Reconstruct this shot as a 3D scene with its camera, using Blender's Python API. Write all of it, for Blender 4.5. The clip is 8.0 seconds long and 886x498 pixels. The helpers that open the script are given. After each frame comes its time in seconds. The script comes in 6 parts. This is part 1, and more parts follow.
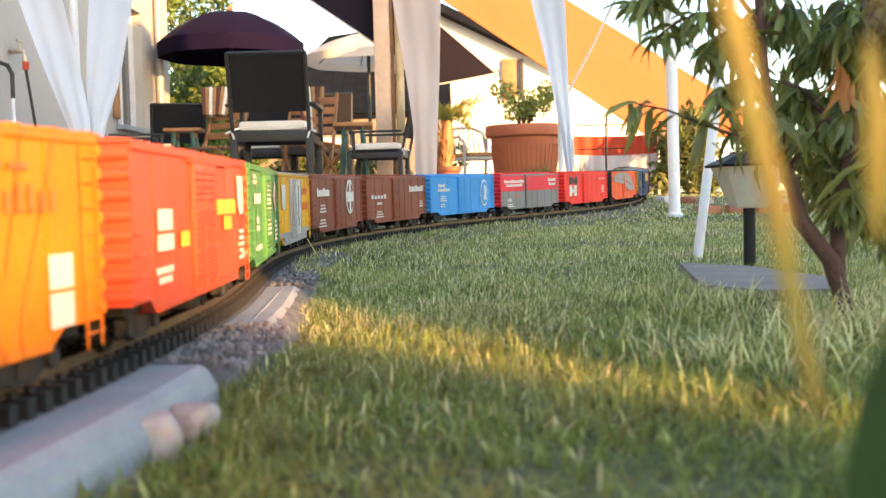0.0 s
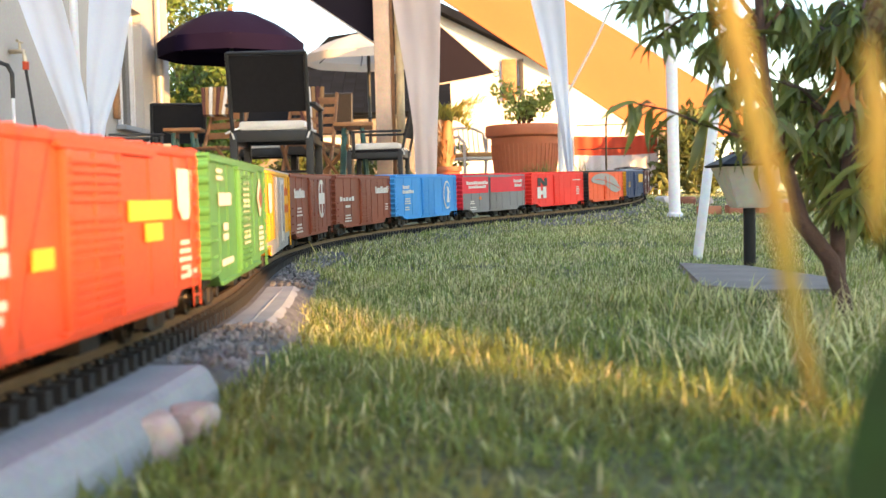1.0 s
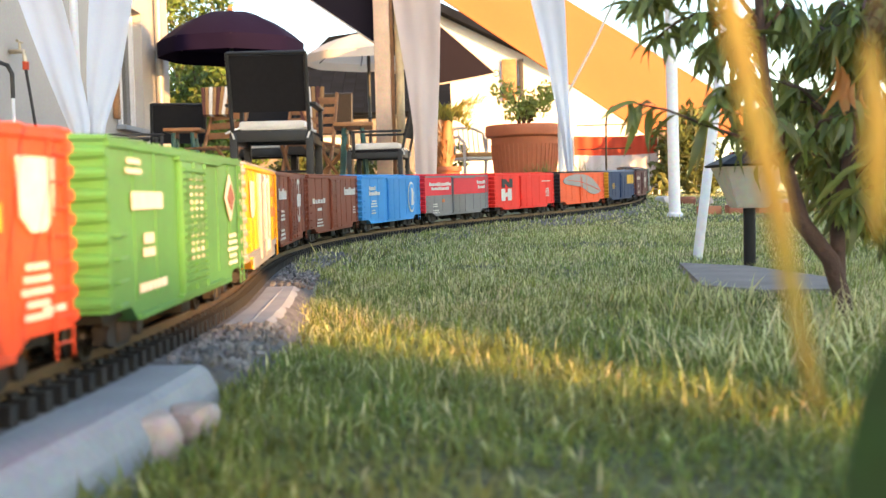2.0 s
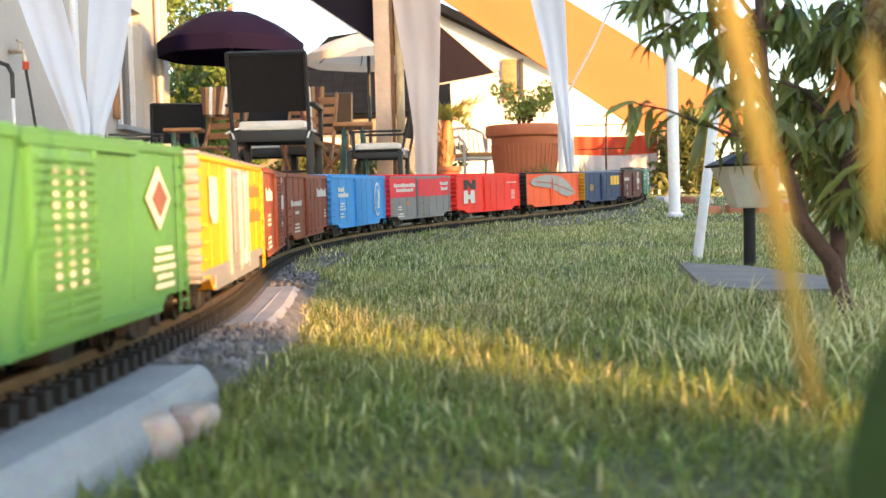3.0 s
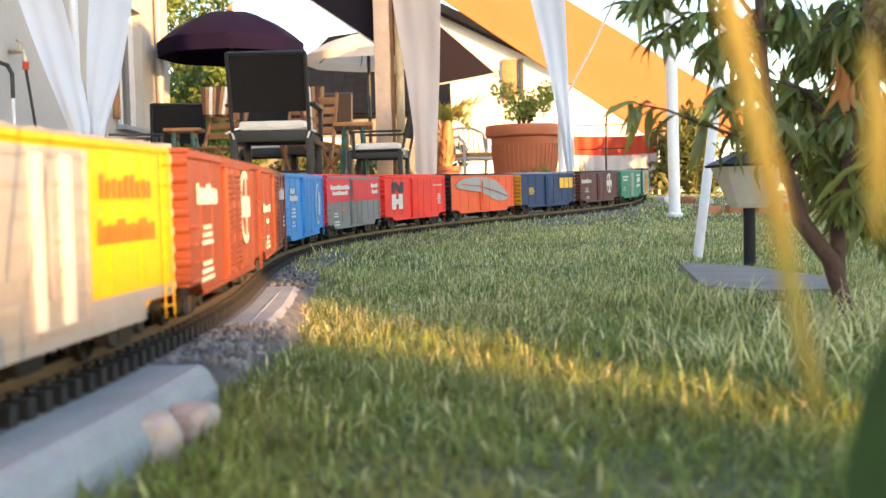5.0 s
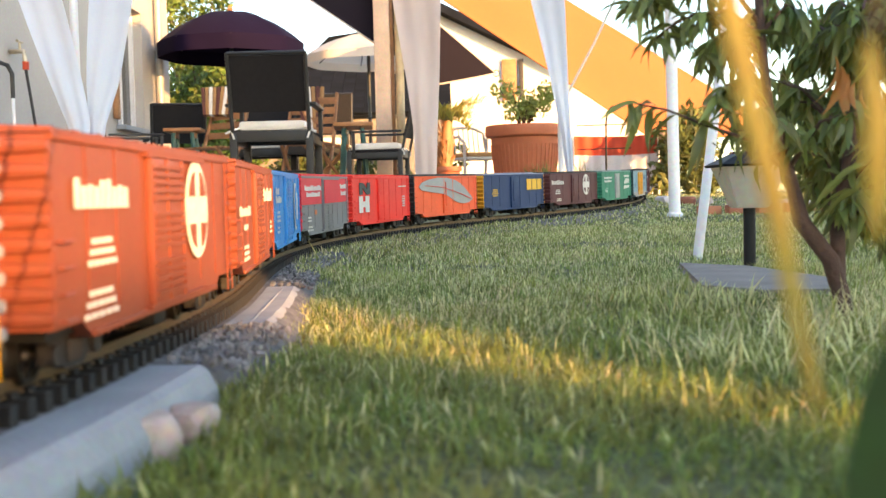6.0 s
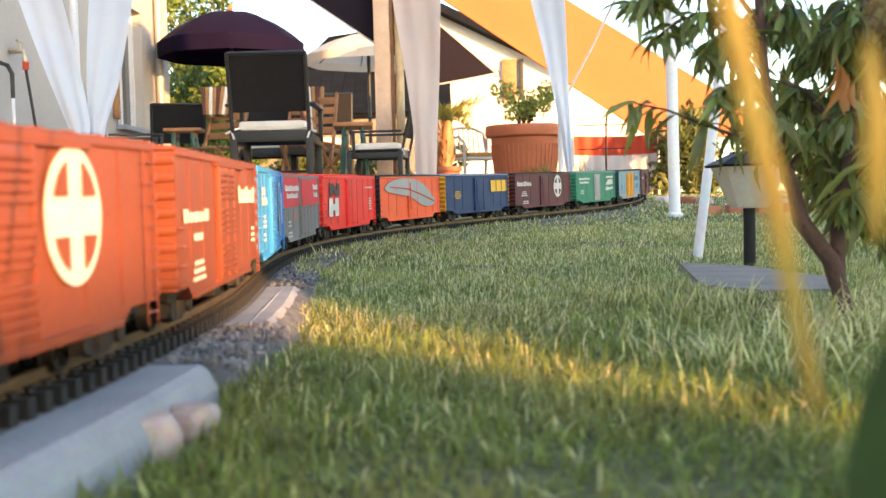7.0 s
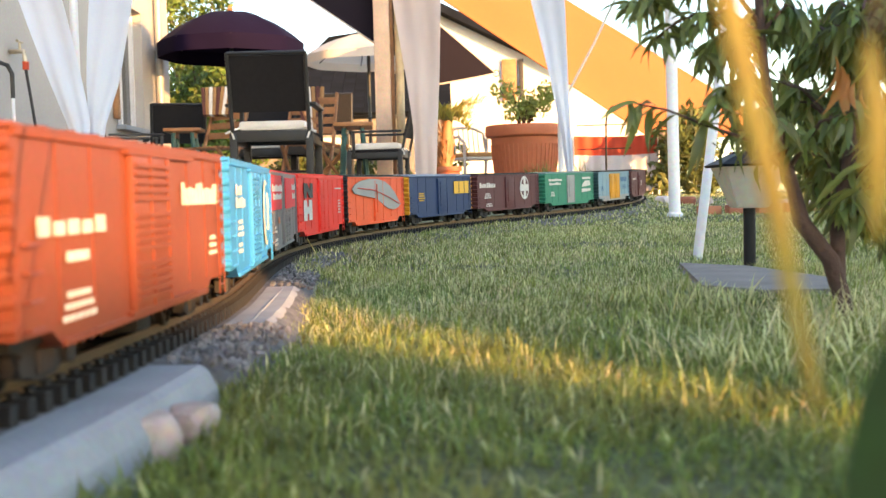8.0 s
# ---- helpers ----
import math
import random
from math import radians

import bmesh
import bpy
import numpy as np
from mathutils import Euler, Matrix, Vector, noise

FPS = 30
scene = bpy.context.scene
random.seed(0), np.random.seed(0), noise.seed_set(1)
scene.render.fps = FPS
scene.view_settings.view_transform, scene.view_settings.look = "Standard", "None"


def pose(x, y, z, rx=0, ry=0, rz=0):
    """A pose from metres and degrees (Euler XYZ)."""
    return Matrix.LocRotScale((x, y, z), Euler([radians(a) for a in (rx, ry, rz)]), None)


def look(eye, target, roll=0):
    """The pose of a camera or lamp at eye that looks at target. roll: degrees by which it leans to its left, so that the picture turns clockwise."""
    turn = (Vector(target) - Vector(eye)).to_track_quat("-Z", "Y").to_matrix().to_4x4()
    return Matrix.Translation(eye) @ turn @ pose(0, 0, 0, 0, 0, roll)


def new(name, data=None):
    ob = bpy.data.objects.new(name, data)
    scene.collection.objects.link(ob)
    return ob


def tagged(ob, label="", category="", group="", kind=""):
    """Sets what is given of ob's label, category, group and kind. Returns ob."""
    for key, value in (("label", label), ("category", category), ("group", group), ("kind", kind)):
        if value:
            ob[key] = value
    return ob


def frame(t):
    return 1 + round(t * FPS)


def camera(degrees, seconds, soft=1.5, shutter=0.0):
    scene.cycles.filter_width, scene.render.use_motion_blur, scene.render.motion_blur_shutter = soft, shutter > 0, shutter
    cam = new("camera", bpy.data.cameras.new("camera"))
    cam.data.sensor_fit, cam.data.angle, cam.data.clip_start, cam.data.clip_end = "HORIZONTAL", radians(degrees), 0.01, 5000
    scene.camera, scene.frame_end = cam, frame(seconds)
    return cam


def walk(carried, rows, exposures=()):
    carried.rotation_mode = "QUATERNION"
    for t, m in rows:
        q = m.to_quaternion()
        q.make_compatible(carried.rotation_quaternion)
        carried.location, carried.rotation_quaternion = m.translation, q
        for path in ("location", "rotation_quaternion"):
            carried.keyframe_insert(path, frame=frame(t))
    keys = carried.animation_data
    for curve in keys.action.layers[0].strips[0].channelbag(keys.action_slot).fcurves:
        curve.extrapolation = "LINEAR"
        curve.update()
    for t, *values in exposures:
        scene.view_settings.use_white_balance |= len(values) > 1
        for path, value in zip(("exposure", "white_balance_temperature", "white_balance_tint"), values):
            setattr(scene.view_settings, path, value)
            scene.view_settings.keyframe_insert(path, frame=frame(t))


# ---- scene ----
# The camera stands still on the lawn, a hand's width above the grass.
EYE = (0.0, 0.0, 0.1106)
cam = camera(45.38, 8.0, soft=1.3, shutter=0.4)
CAM_POSE = Matrix.Translation(EYE) @ pose(0, 0, 0, 90 - 2.704, 0, 0) @ pose(0, 0, 0, 0, 0, -1.392)
cam.data.dof.use_dof = True
cam.data.dof.focus_distance = 2.3
cam.data.dof.aperture_fstop = 11.5
walk(cam, [(0.0, CAM_POSE), (8.0, CAM_POSE)], exposures=[(0.0, 2.35, 6900, 13), (8.0, 2.35, 6900, 13)])

# ---- world, sun ----
SUN_TO = Vector((-0.60, 0.80, -0.176)).normalized()      # the way that the light goes
world = bpy.data.worlds.new("world")
scene.world = world
world.use_nodes = True
wn = world.node_tree.nodes
sky = wn.new("ShaderNodeTexSky")
sky.sky_type = "NISHITA"
sky.sun_disc = False
sky.sun_elevation = radians(10)
sky.sun_rotation = math.atan2(0.60, -0.80)
sky.air_density, sky.dust_density, sky.ozone_density = 1.0, 0.7, 1.6
wn["Background"].inputs["Strength"].default_value = 0.15
world.node_tree.links.new(sky.outputs[0], wn["Background"].inputs["Color"])
sun_data = bpy.data.lights.new("sun", "SUN")
sun_data.energy, sun_data.angle, sun_data.color = 3.25, radians(0.3), (1.0, 0.53, 0.19)
sun = new("sun", sun_data)
sun.matrix_world = look((6, -8, 4), Vector((6, -8, 4)) + SUN_TO)


# ---- materials ----
def mat(name, col, rough=0.6, metal=0.0, dark=0.75, scale=12.0, bump=0.15, fine=90.0, alt=None, island=0.0,
        objects=0.0, through_light=0.0, coat=0.0, gloss=0.5):
    """Paint, cloth, stone or leaf: two noises vary its colour, the finer one its relief."""
    m = bpy.data.materials.new(name)
    m.use_nodes = True
    nt = m.node_tree
    n, l = nt.nodes, nt.links
    bsdf = n["Principled BSDF"]
    bsdf.inputs["Roughness"].default_value = rough
    bsdf.inputs["Metallic"].default_value = metal
    bsdf.inputs["Coat Weight"].default_value = coat
    bsdf.inputs["Specular IOR Level"].default_value = gloss
    tc = n.new("ShaderNodeTexCoord")
    n1 = n.new("ShaderNodeTexNoise")
    n1.inputs["Scale"].default_value, n1.inputs["Detail"].default_value = scale, 5
    n2 = n.new("ShaderNodeTexNoise")
    n2.inputs["Scale"].default_value, n2.inputs["Detail"].default_value = fine, 3
    l.new(tc.outputs["Object"], n1.inputs["Vector"])
    l.new(tc.outputs["Object"], n2.inputs["Vector"])
    ramp = n.new("ShaderNodeValToRGB")
    ramp.color_ramp.elements[0].position, ramp.color_ramp.elements[1].position = 0.3, 0.68
    a = alt if alt else tuple(c * dark for c in col)
    ramp.color_ramp.elements[0].color, ramp.color_ramp.elements[1].color = (*a, 1), (*col, 1)
    l.new(n1.outputs["Fac"], ramp.inputs["Fac"])
    mul = n.new("ShaderNodeMix")
    mul.data_type, mul.blend_type = "RGBA", "MULTIPLY"
    mul.inputs[0].default_value = 0.35
    l.new(ramp.outputs["Color"], mul.inputs[6])
    l.new(n2.outputs["Color"], mul.inputs[7])
    out = mul.outputs[2]
    bright = n.new("ShaderNodeHueSaturation")
    bright.inputs["Value"].default_value = 1.18
    l.new(out, bright.inputs["Color"])
    out = bright.outputs["Color"]
    for amount, node, socket in ((island, "ShaderNodeNewGeometry", "Random Per Island"), (objects, "ShaderNodeObjectInfo", "Random")):
        if amount:
            g = n.new(node)
            hs = n.new("ShaderNodeHueSaturation")
            mr = n.new("ShaderNodeMapRange")
            mr.inputs["To Min"].default_value, mr.inputs["To Max"].default_value = 1 - amount, 1 + amount
            l.new(g.outputs[socket], mr.inputs["Value"])
            l.new(mr.outputs["Result"], hs.inputs["Value"])
            mh = n.new("ShaderNodeMapRange")
            mh.inputs["To Min"].default_value, mh.inputs["To Max"].default_value = 0.5 - 0.05 * amount, 0.5 + 0.03 * amount
            l.new(g.outputs[socket], mh.inputs["Value"])
            l.new(mh.outputs["Result"], hs.inputs["Hue"])
            l.new(out, hs.inputs["Color"])
            out = hs.outputs["Color"]
    l.new(out, bsdf.inputs["Base Color"])
    if bump:
        b = n.new("ShaderNodeBump")
        b.inputs["Strength"].default_value, b.inputs["Distance"].default_value = bump, 0.004
        l.new(n2.outputs["Fac"], b.inputs["Height"])
        l.new(b.outputs["Normal"], bsdf.inputs["Normal"])
    if through_light:
        tr = n.new("ShaderNodeBsdfTranslucent")
        l.new(out, tr.inputs["Color"])
        mix = n.new("ShaderNodeMixShader")
        mix.inputs[0].default_value = through_light
        l.new(bsdf.outputs[0], mix.inputs[1])
        l.new(tr.outputs[0], mix.inputs[2])
        l.new(mix.outputs[0], n["Material Output"].inputs["Surface"])
    return m


M_SOIL = mat("soil", (0.10, 0.115, 0.04), 0.95, alt=(0.06, 0.06, 0.032), scale=3, fine=60, bump=0.6)
M_GRASS = mat("grass", (0.32, 0.345, 0.078), 0.45, alt=(0.15, 0.215, 0.045), scale=4, fine=9, bump=0, island=0.45, through_light=0.45)
M_DRYGRASS = mat("dry_grass", (0.80, 0.72, 0.40), 0.6, alt=(0.54, 0.56, 0.23), scale=6, fine=20, bump=0, island=0.35, through_light=0.4)
M_BALLAST = mat("ballast", (0.20, 0.19, 0.185), 0.9, dark=0.45, scale=60, fine=300, bump=0.6)
M_STONE = mat("gravel", (0.21, 0.205, 0.21), 0.85, dark=0.6, scale=30, fine=250, island=0.4, bump=0.3)
M_CONCRETE = mat("concrete", (0.33, 0.345, 0.36), 0.85, dark=0.8, scale=14, fine=240, bump=0.25)
M_ROCK = mat("rock", (0.52, 0.42, 0.36), 0.85, alt=(0.30, 0.25, 0.23), scale=30, fine=160, bump=0.5)
M_TIE = mat("tie_plastic", (0.011, 0.010, 0.010), 0.7, scale=90, fine=600, bump=0.3, objects=0.25)
M_RAIL = mat("rail_brass", (0.26, 0.17, 0.09), 0.42, 0.75, dark=0.55, scale=25, fine=200, bump=0.1)
M_BLACK = mat("black_plastic", (0.009, 0.009, 0.009), 0.6, scale=40, fine=300, bump=0.1, gloss=0.3)
M_STEEL = mat("wheel_steel", (0.06, 0.055, 0.05), 0.4, 0.9, scale=60, fine=300, bump=0.05)
M_TRUCK = mat("truck_plastic", (0.018, 0.014, 0.012), 0.65, scale=60, fine=300, bump=0.15)
M_WHITE = mat("white_lettering", (0.66, 0.64, 0.59), 0.55, dark=0.85, scale=90, fine=500, bump=0)
M_INK = mat("black_lettering", (0.03, 0.025, 0.025), 0.55, scale=90, fine=500, bump=0)
M_YELLOW_INK = mat("yellow_lettering", (0.80, 0.45, 0.04), 0.5, dark=0.9, scale=90, fine=500, bump=0)
M_RED_INK = mat("red_lettering", (0.60, 0.14, 0.025), 0.5, dark=0.9, scale=90, fine=500, bump=0)
M_SILVER = mat("silver_paint", (0.34, 0.335, 0.33), 0.45, 0.2, dark=0.85, scale=30, fine=300, bump=0.05)
M_BLUE_INK = mat("blue_lettering", (0.06, 0.16, 0.30), 0.5, scale=90, fine=500, bump=0)
M_RENDER = mat("house_render", (0.44, 0.415, 0.385), 0.9, dark=0.9, scale=2.0, fine=60, bump=0.3)
M_WHITEWALL = mat("white_render", (0.86, 0.82, 0.74), 0.9, dark=0.93, scale=1.5, fine=40, bump=0.2)
M_SLATE = mat("slate", (0.009, 0.012, 0.018), 0.95, dark=0.6, scale=4, fine=40, bump=0.3, objects=0.3, gloss=0.12)
M_BRICK = mat("brick", (0.42, 0.17, 0.09), 0.85, dark=0.7, scale=12, fine=120, bump=0.3, objects=0.25)
M_PAVING = mat("paving", (0.42, 0.38, 0.33), 0.9, dark=0.75, scale=3, fine=90, bump=0.3, objects=0.15)
M_CURTAIN = mat("white_curtain", (0.76, 0.81, 0.90), 0.75, dark=0.96, scale=3, fine=400, bump=0.08, through_light=0.45)
# white curtain again, with the warm light coming through put into its colour
M_CURTAIN_LIT = mat("warm_lit_curtain", (0.74, 0.64, 0.61), 0.75, dark=0.96, scale=3, fine=400, bump=0.08, through_light=0.4)
M_POST = mat("pale_wood", (0.74, 0.53, 0.38), 0.7, dark=0.8, scale=9, fine=70, bump=0.2)
M_WOOD = mat("brown_wood", (0.36, 0.17, 0.07), 0.6, dark=0.65, scale=10, fine=60, bump=0.2)
M_TEAK = mat("orange_wood", (0.40, 0.18, 0.065), 0.55, dark=0.7, scale=12, fine=60, bump=0.2)
M_BAMBOO = mat("bamboo", (0.55, 0.42, 0.24), 0.5, dark=0.75, scale=14, fine=60, bump=0.1)
M_DARKWEAVE = mat("dark_weave", (0.010, 0.010, 0.012), 0.75, dark=0.7, scale=30, fine=260, bump=0.5, gloss=0.25)
M_CHAIRFRAME = mat("dark_metal", (0.012, 0.014, 0.015), 0.5, 0.0, dark=0.8, scale=20, fine=160, bump=0.05)
M_GREENMETAL = mat("green_metal", (0.06, 0.15, 0.13), 0.5, 0.2, dark=0.8, scale=20, fine=160, bump=0.05)
M_CUSHION = mat("cream_cushion", (0.80, 0.78, 0.72), 0.85, dark=0.88, scale=10, fine=200, bump=0.25)
M_PURPLE = mat("purple_canvas", (0.008, 0.0045, 0.022), 0.85, dark=0.7, scale=3, fine=160, bump=0.2, gloss=0.1)
M_NAVY = mat("dark_sailcloth", (0.010, 0.007, 0.014), 0.8, dark=0.8, scale=3, fine=180, bump=0.2, gloss=0.2)
M_ORANGE = mat("orange_sailcloth", (0.58, 0.205, 0.062), 0.75, dark=0.88, scale=1.2, fine=180, bump=0.15, through_light=0.34)
M_PARASOL = mat("cream_canvas", (0.78, 0.72, 0.64), 0.8, dark=0.9, scale=3, fine=120, bump=0.15, through_light=0.3)
M_TERRACOTTA = mat("terracotta", (0.40, 0.125, 0.06), 0.75, dark=0.82, scale=8, fine=90, bump=0.2)
M_WHITEMETAL = mat("white_metal", (0.74, 0.75, 0.78), 0.4, dark=0.92, scale=8, fine=90, bump=0.05)
M_SLAB = mat("weathered_slab", (0.25, 0.225, 0.20), 0.9, dark=0.7, scale=14, fine=200, bump=0.4)
M_GREYTUBE = mat("grey_tube", (0.42, 0.41, 0.38), 0.4, dark=0.85, scale=8, fine=90, bump=0.05)
M_ROPE = mat("rope", (0.55, 0.55, 0.46), 0.85, dark=0.75, scale=60, fine=300, bump=0.3)
M_LEAF = mat("peach_leaf", (0.25, 0.27, 0.07), 0.42, alt=(0.10, 0.14, 0.038), scale=18, fine=90, bump=0.15, objects=0.4, through_light=0.4)
M_LEAVES = mat("peach_leaves", (0.25, 0.27, 0.07), 0.42, alt=(0.10, 0.14, 0.038), scale=18, fine=90, bump=0.1, island=0.4, through_light=0.4)
M_SUNLIT_LEAF = mat("sunlit_leaf", (0.50, 0.20, 0.045), 0.6, scale=18, fine=90, bump=0.2, through_light=0.4)
M_BUSH = mat("bush_leaves", (0.17, 0.24, 0.05), 0.5, alt=(0.09, 0.14, 0.03), scale=2, fine=20, bump=0, island=0.5, through_light=0.35)
M_HEDGE = mat("hedge_leaves", (0.17, 0.19, 0.05), 0.55, alt=(0.08, 0.11, 0.03), scale=2, fine=20, bump=0, island=0.5, through_light=0.3)
M_BARK = mat("bark", (0.10, 0.050, 0.032), 0.8, dark=0.5, scale=40, fine=220, bump=0.6)
M_SHRUB = mat("shrub_leaves", (0.40, 0.44, 0.13), 0.45, alt=(0.24, 0.32, 0.08), scale=18, fine=90, bump=0.1, island=0.35, through_light=0.45)
M_WEED = mat("weed_leaf", (0.035, 0.065, 0.022), 0.8, scale=30, fine=160, bump=0.1, gloss=0.1)
M_PALM = mat("palm_leaves", (0.40, 0.37, 0.09), 0.5, alt=(0.24, 0.27, 0.06), scale=5, fine=40, bump=0, island=0.4, through_light=0.35)
M_STALK = mat("yellow_stalk", (0.62, 0.42, 0.06), 0.55, alt=(0.45, 0.34, 0.07), scale=20, fine=90, bump=0.1, through_light=0.35)
M_LAMPGLASS = mat("frosted_plastic", (0.75, 0.70, 0.58), 0.4, dark=0.92, scale=20, fine=90, bump=0.05, through_light=0.45)
M_SOLAR = mat("solar_cell", (0.02, 0.03, 0.08), 0.15, 0.0, scale=40, fine=200, bump=0, coat=0.6)
M_REDCLOTH = mat("red_cloth", (0.72, 0.10, 0.045), 0.8, dark=0.85, scale=6, fine=120, bump=0.15, through_light=0.3)
M_WHITECLOTH = mat("white_cloth", (0.78, 0.74, 0.74), 0.8, dark=0.9, scale=6, fine=120, bump=0.15, through_light=0.3)
M_STRIPE = mat("striped_cloth_dark", (0.14, 0.05, 0.04), 0.85, scale=12, fine=140, bump=0.2)
M_STRIPE2 = mat("striped_cloth_ochre", (0.42, 0.23, 0.09), 0.85, scale=12, fine=140, bump=0.2)
M_GLASS = mat("dark_pane", (0.05, 0.06, 0.07), 0.08, scale=2, fine=20, bump=0)
M_HOSE = mat("hose_rubber", (0.03, 0.03, 0.03), 0.5, scale=30, fine=200, bump=0.1)
M_BRASS = mat("tap_metal", (0.50, 0.42, 0.30), 0.35, 0.9, scale=30, fine=200, bump=0.05)
M_PINK = mat("pink_blossom", (0.75, 0.36, 0.30), 0.7, scale=30, fine=90, bump=0.1, island=0.3)


# ---- shape helpers ----
def part(name, bm, material, parent=None, label="", smooth=True):
    me = bpy.data.meshes.new(name)
    bm.normal_update()
    bm.to_mesh(me)
    bm.free()
    return part_of(name, me, material, parent, label, smooth)


def part_of(name, me, material, parent=None, label="", smooth=True):
    if not me.materials:
        me.materials.append(material)
        if smooth:
            me.shade_smooth()
            me.set_sharp_from_angle(angle=radians(38))
    ob = new(name, me)
    if parent:
        ob.parent = parent
    if label:
        ob["label"] = label
    return ob


def thing(name, m, label, category, group="", kind=""):
    ob = tagged(new(name), label, category, group, kind)
    ob.matrix_basis = m
    ob.empty_display_size = 0.05
    return ob


def box(bm, sx, sy, sz, x=0, y=0, z=0, bevel=0.0, m=None):
    """A box whose middle is x, y, z."""
    t = Matrix.Translation((x, y, z)) @ (m or Matrix()) @ Matrix.Diagonal((sx, sy, sz, 1))
    vs = bmesh.ops.create_cube(bm, size=1, matrix=t)["verts"]
    if bevel:
        es = list({e for v in vs for e in v.link_edges})
        bmesh.ops.bevel(bm, geom=es, offset=bevel, segments=2, affect="EDGES", profile=0.6)
    return bm


def B():
    return bmesh.new()


def tube(bm, pts, r, sides=8, caps=True):
    """A round bar along points; r is one radius or one for each point."""
    pts = [Vector(p) for p in pts]
    rs = r if isinstance(r, (list, tuple)) else [r] * len(pts)
    rings, side = [], None
    for i, p in enumerate(pts):
        d = (pts[min(i + 1, len(pts) - 1)] - pts[max(i - 1, 0)]).normalized()
        if side is None:
            side = d.cross(Vector((0, 0, 1)))
            if side.length < 0.1:
                side = d.cross(Vector((1, 0, 0)))
        side = (side - d * side.dot(d)).normalized()
        up = d.cross(side)
        rings.append([bm.verts.new(p + (side * math.cos(a) + up * math.sin(a)) * rs[i])
                      for a in (2 * math.pi * k / sides for k in range(sides))])
    for a, b in zip(rings, rings[1:]):
        for k in range(sides):
            bm.faces.new((a[k], a[(k + 1) % sides], b[(k + 1) % sides], b[k]))
    if caps:
        bm.faces.new(rings[0][::-1])
        bm.faces.new(rings[-1])
    return bm


def lathe(bm, profile, sides=40):
    """Turns (radius, height) pairs about z."""
    rings = [[bm.verts.new((r * math.cos(2 * math.pi * k / sides), r * math.sin(2 * math.pi * k / sides), z)) for k in range(sides)]
             for r, z in profile]
    for a, b in zip(rings, rings[1:]):
        for k in range(sides):
            bm.faces.new((a[k], a[(k + 1) % sides], b[(k + 1) % sides], b[k]))
    if profile[0][0] > 0.001:
        bm.faces.new(rings[0][::-1])
    if profile[-1][0] > 0.001:
        bm.faces.new(rings[-1])
    return bm


def prism(bm, outline, y0, y1):
    """An outline in x and z, given thickness along y."""
    a = [bm.verts.new((x, y0, z)) for x, z in outline]
    b = [bm.verts.new((x, y1, z)) for x, z in outline]
    n = len(a)
    bm.faces.new(a)
    bm.faces.new(b[::-1])
    for i in range(n):
        bm.faces.new((a[i], b[i], b[(i + 1) % n], a[(i + 1) % n]))
    return bm


def sheet(bm, grid, thick=0.0):
    """A sheet over a grid of points, thickened along its normals."""
    rows = [[bm.verts.new(p) for p in row] for row in grid]
    faces = [bm.faces.new((r[i], r[i + 1], s[i + 1], s[i])) for r, s in zip(rows, rows[1:]) for i in range(len(r) - 1)]
    bmesh.ops.recalc_face_normals(bm, faces=faces)
    if thick:
        bmesh.ops.solidify(bm, geom=faces, thickness=thick)
    return bm


def blades(name, base, height, width, lean, heading, material, bend=0.6, segments=2):
    """Many thin leaves as one mesh: base points (n, 3), and for each a height, width, lean and heading."""
    n = len(base)
    side = np.stack([-np.sin(heading), np.cos(heading), np.zeros(n)], 1)
    fwd = np.stack([np.cos(heading), np.sin(heading), np.zeros(n)], 1)
    verts, per = [], 2 * segments + 1
    for k in range(segments + 1):
        u = k / segments
        mid = base + np.array([0, 0, 1.0]) * (height * (u - 0.35 * lean * u * u))[:, None] + fwd * (height * lean * u ** (1 + bend))[:, None]
        w = (width * (1 - 0.55 * u) * 0.5)[:, None]
        if k < segments:
            verts += [mid - side * w, mid + side * w]
        else:
            verts += [mid]
    co = np.stack(verts, 1).reshape(-1, 3)
    first = np.arange(n) * per
    quads = [np.stack([first + 2 * k, first + 2 * k + 1, first + 2 * k + 3, first + 2 * k + 2], 1) for k in range(segments - 1)]
    tris = np.stack([first + per - 3, first + per - 2, first + per - 1], 1)
    me = bpy.data.meshes.new(name)
    me.vertices.add(len(co))
    me.vertices.foreach_set("co", co.astype(np.float32).ravel())
    loops = np.concatenate([q.ravel() for q in quads] + [tris.ravel()])
    sizes = np.concatenate([np.full(len(q), 4) for q in quads] + [np.full(len(tris), 3)])
    me.loops.add(len(loops))
    me.loops.foreach_set("vertex_index", loops.astype(np.int32))
    me.polygons.add(len(sizes))
    me.polygons.foreach_set("loop_start", np.concatenate([[0], np.cumsum(sizes)[:-1]]).astype(np.int32))
    me.materials.append(material)
    me.update(calc_edges=True)
    me.validate()
    return me


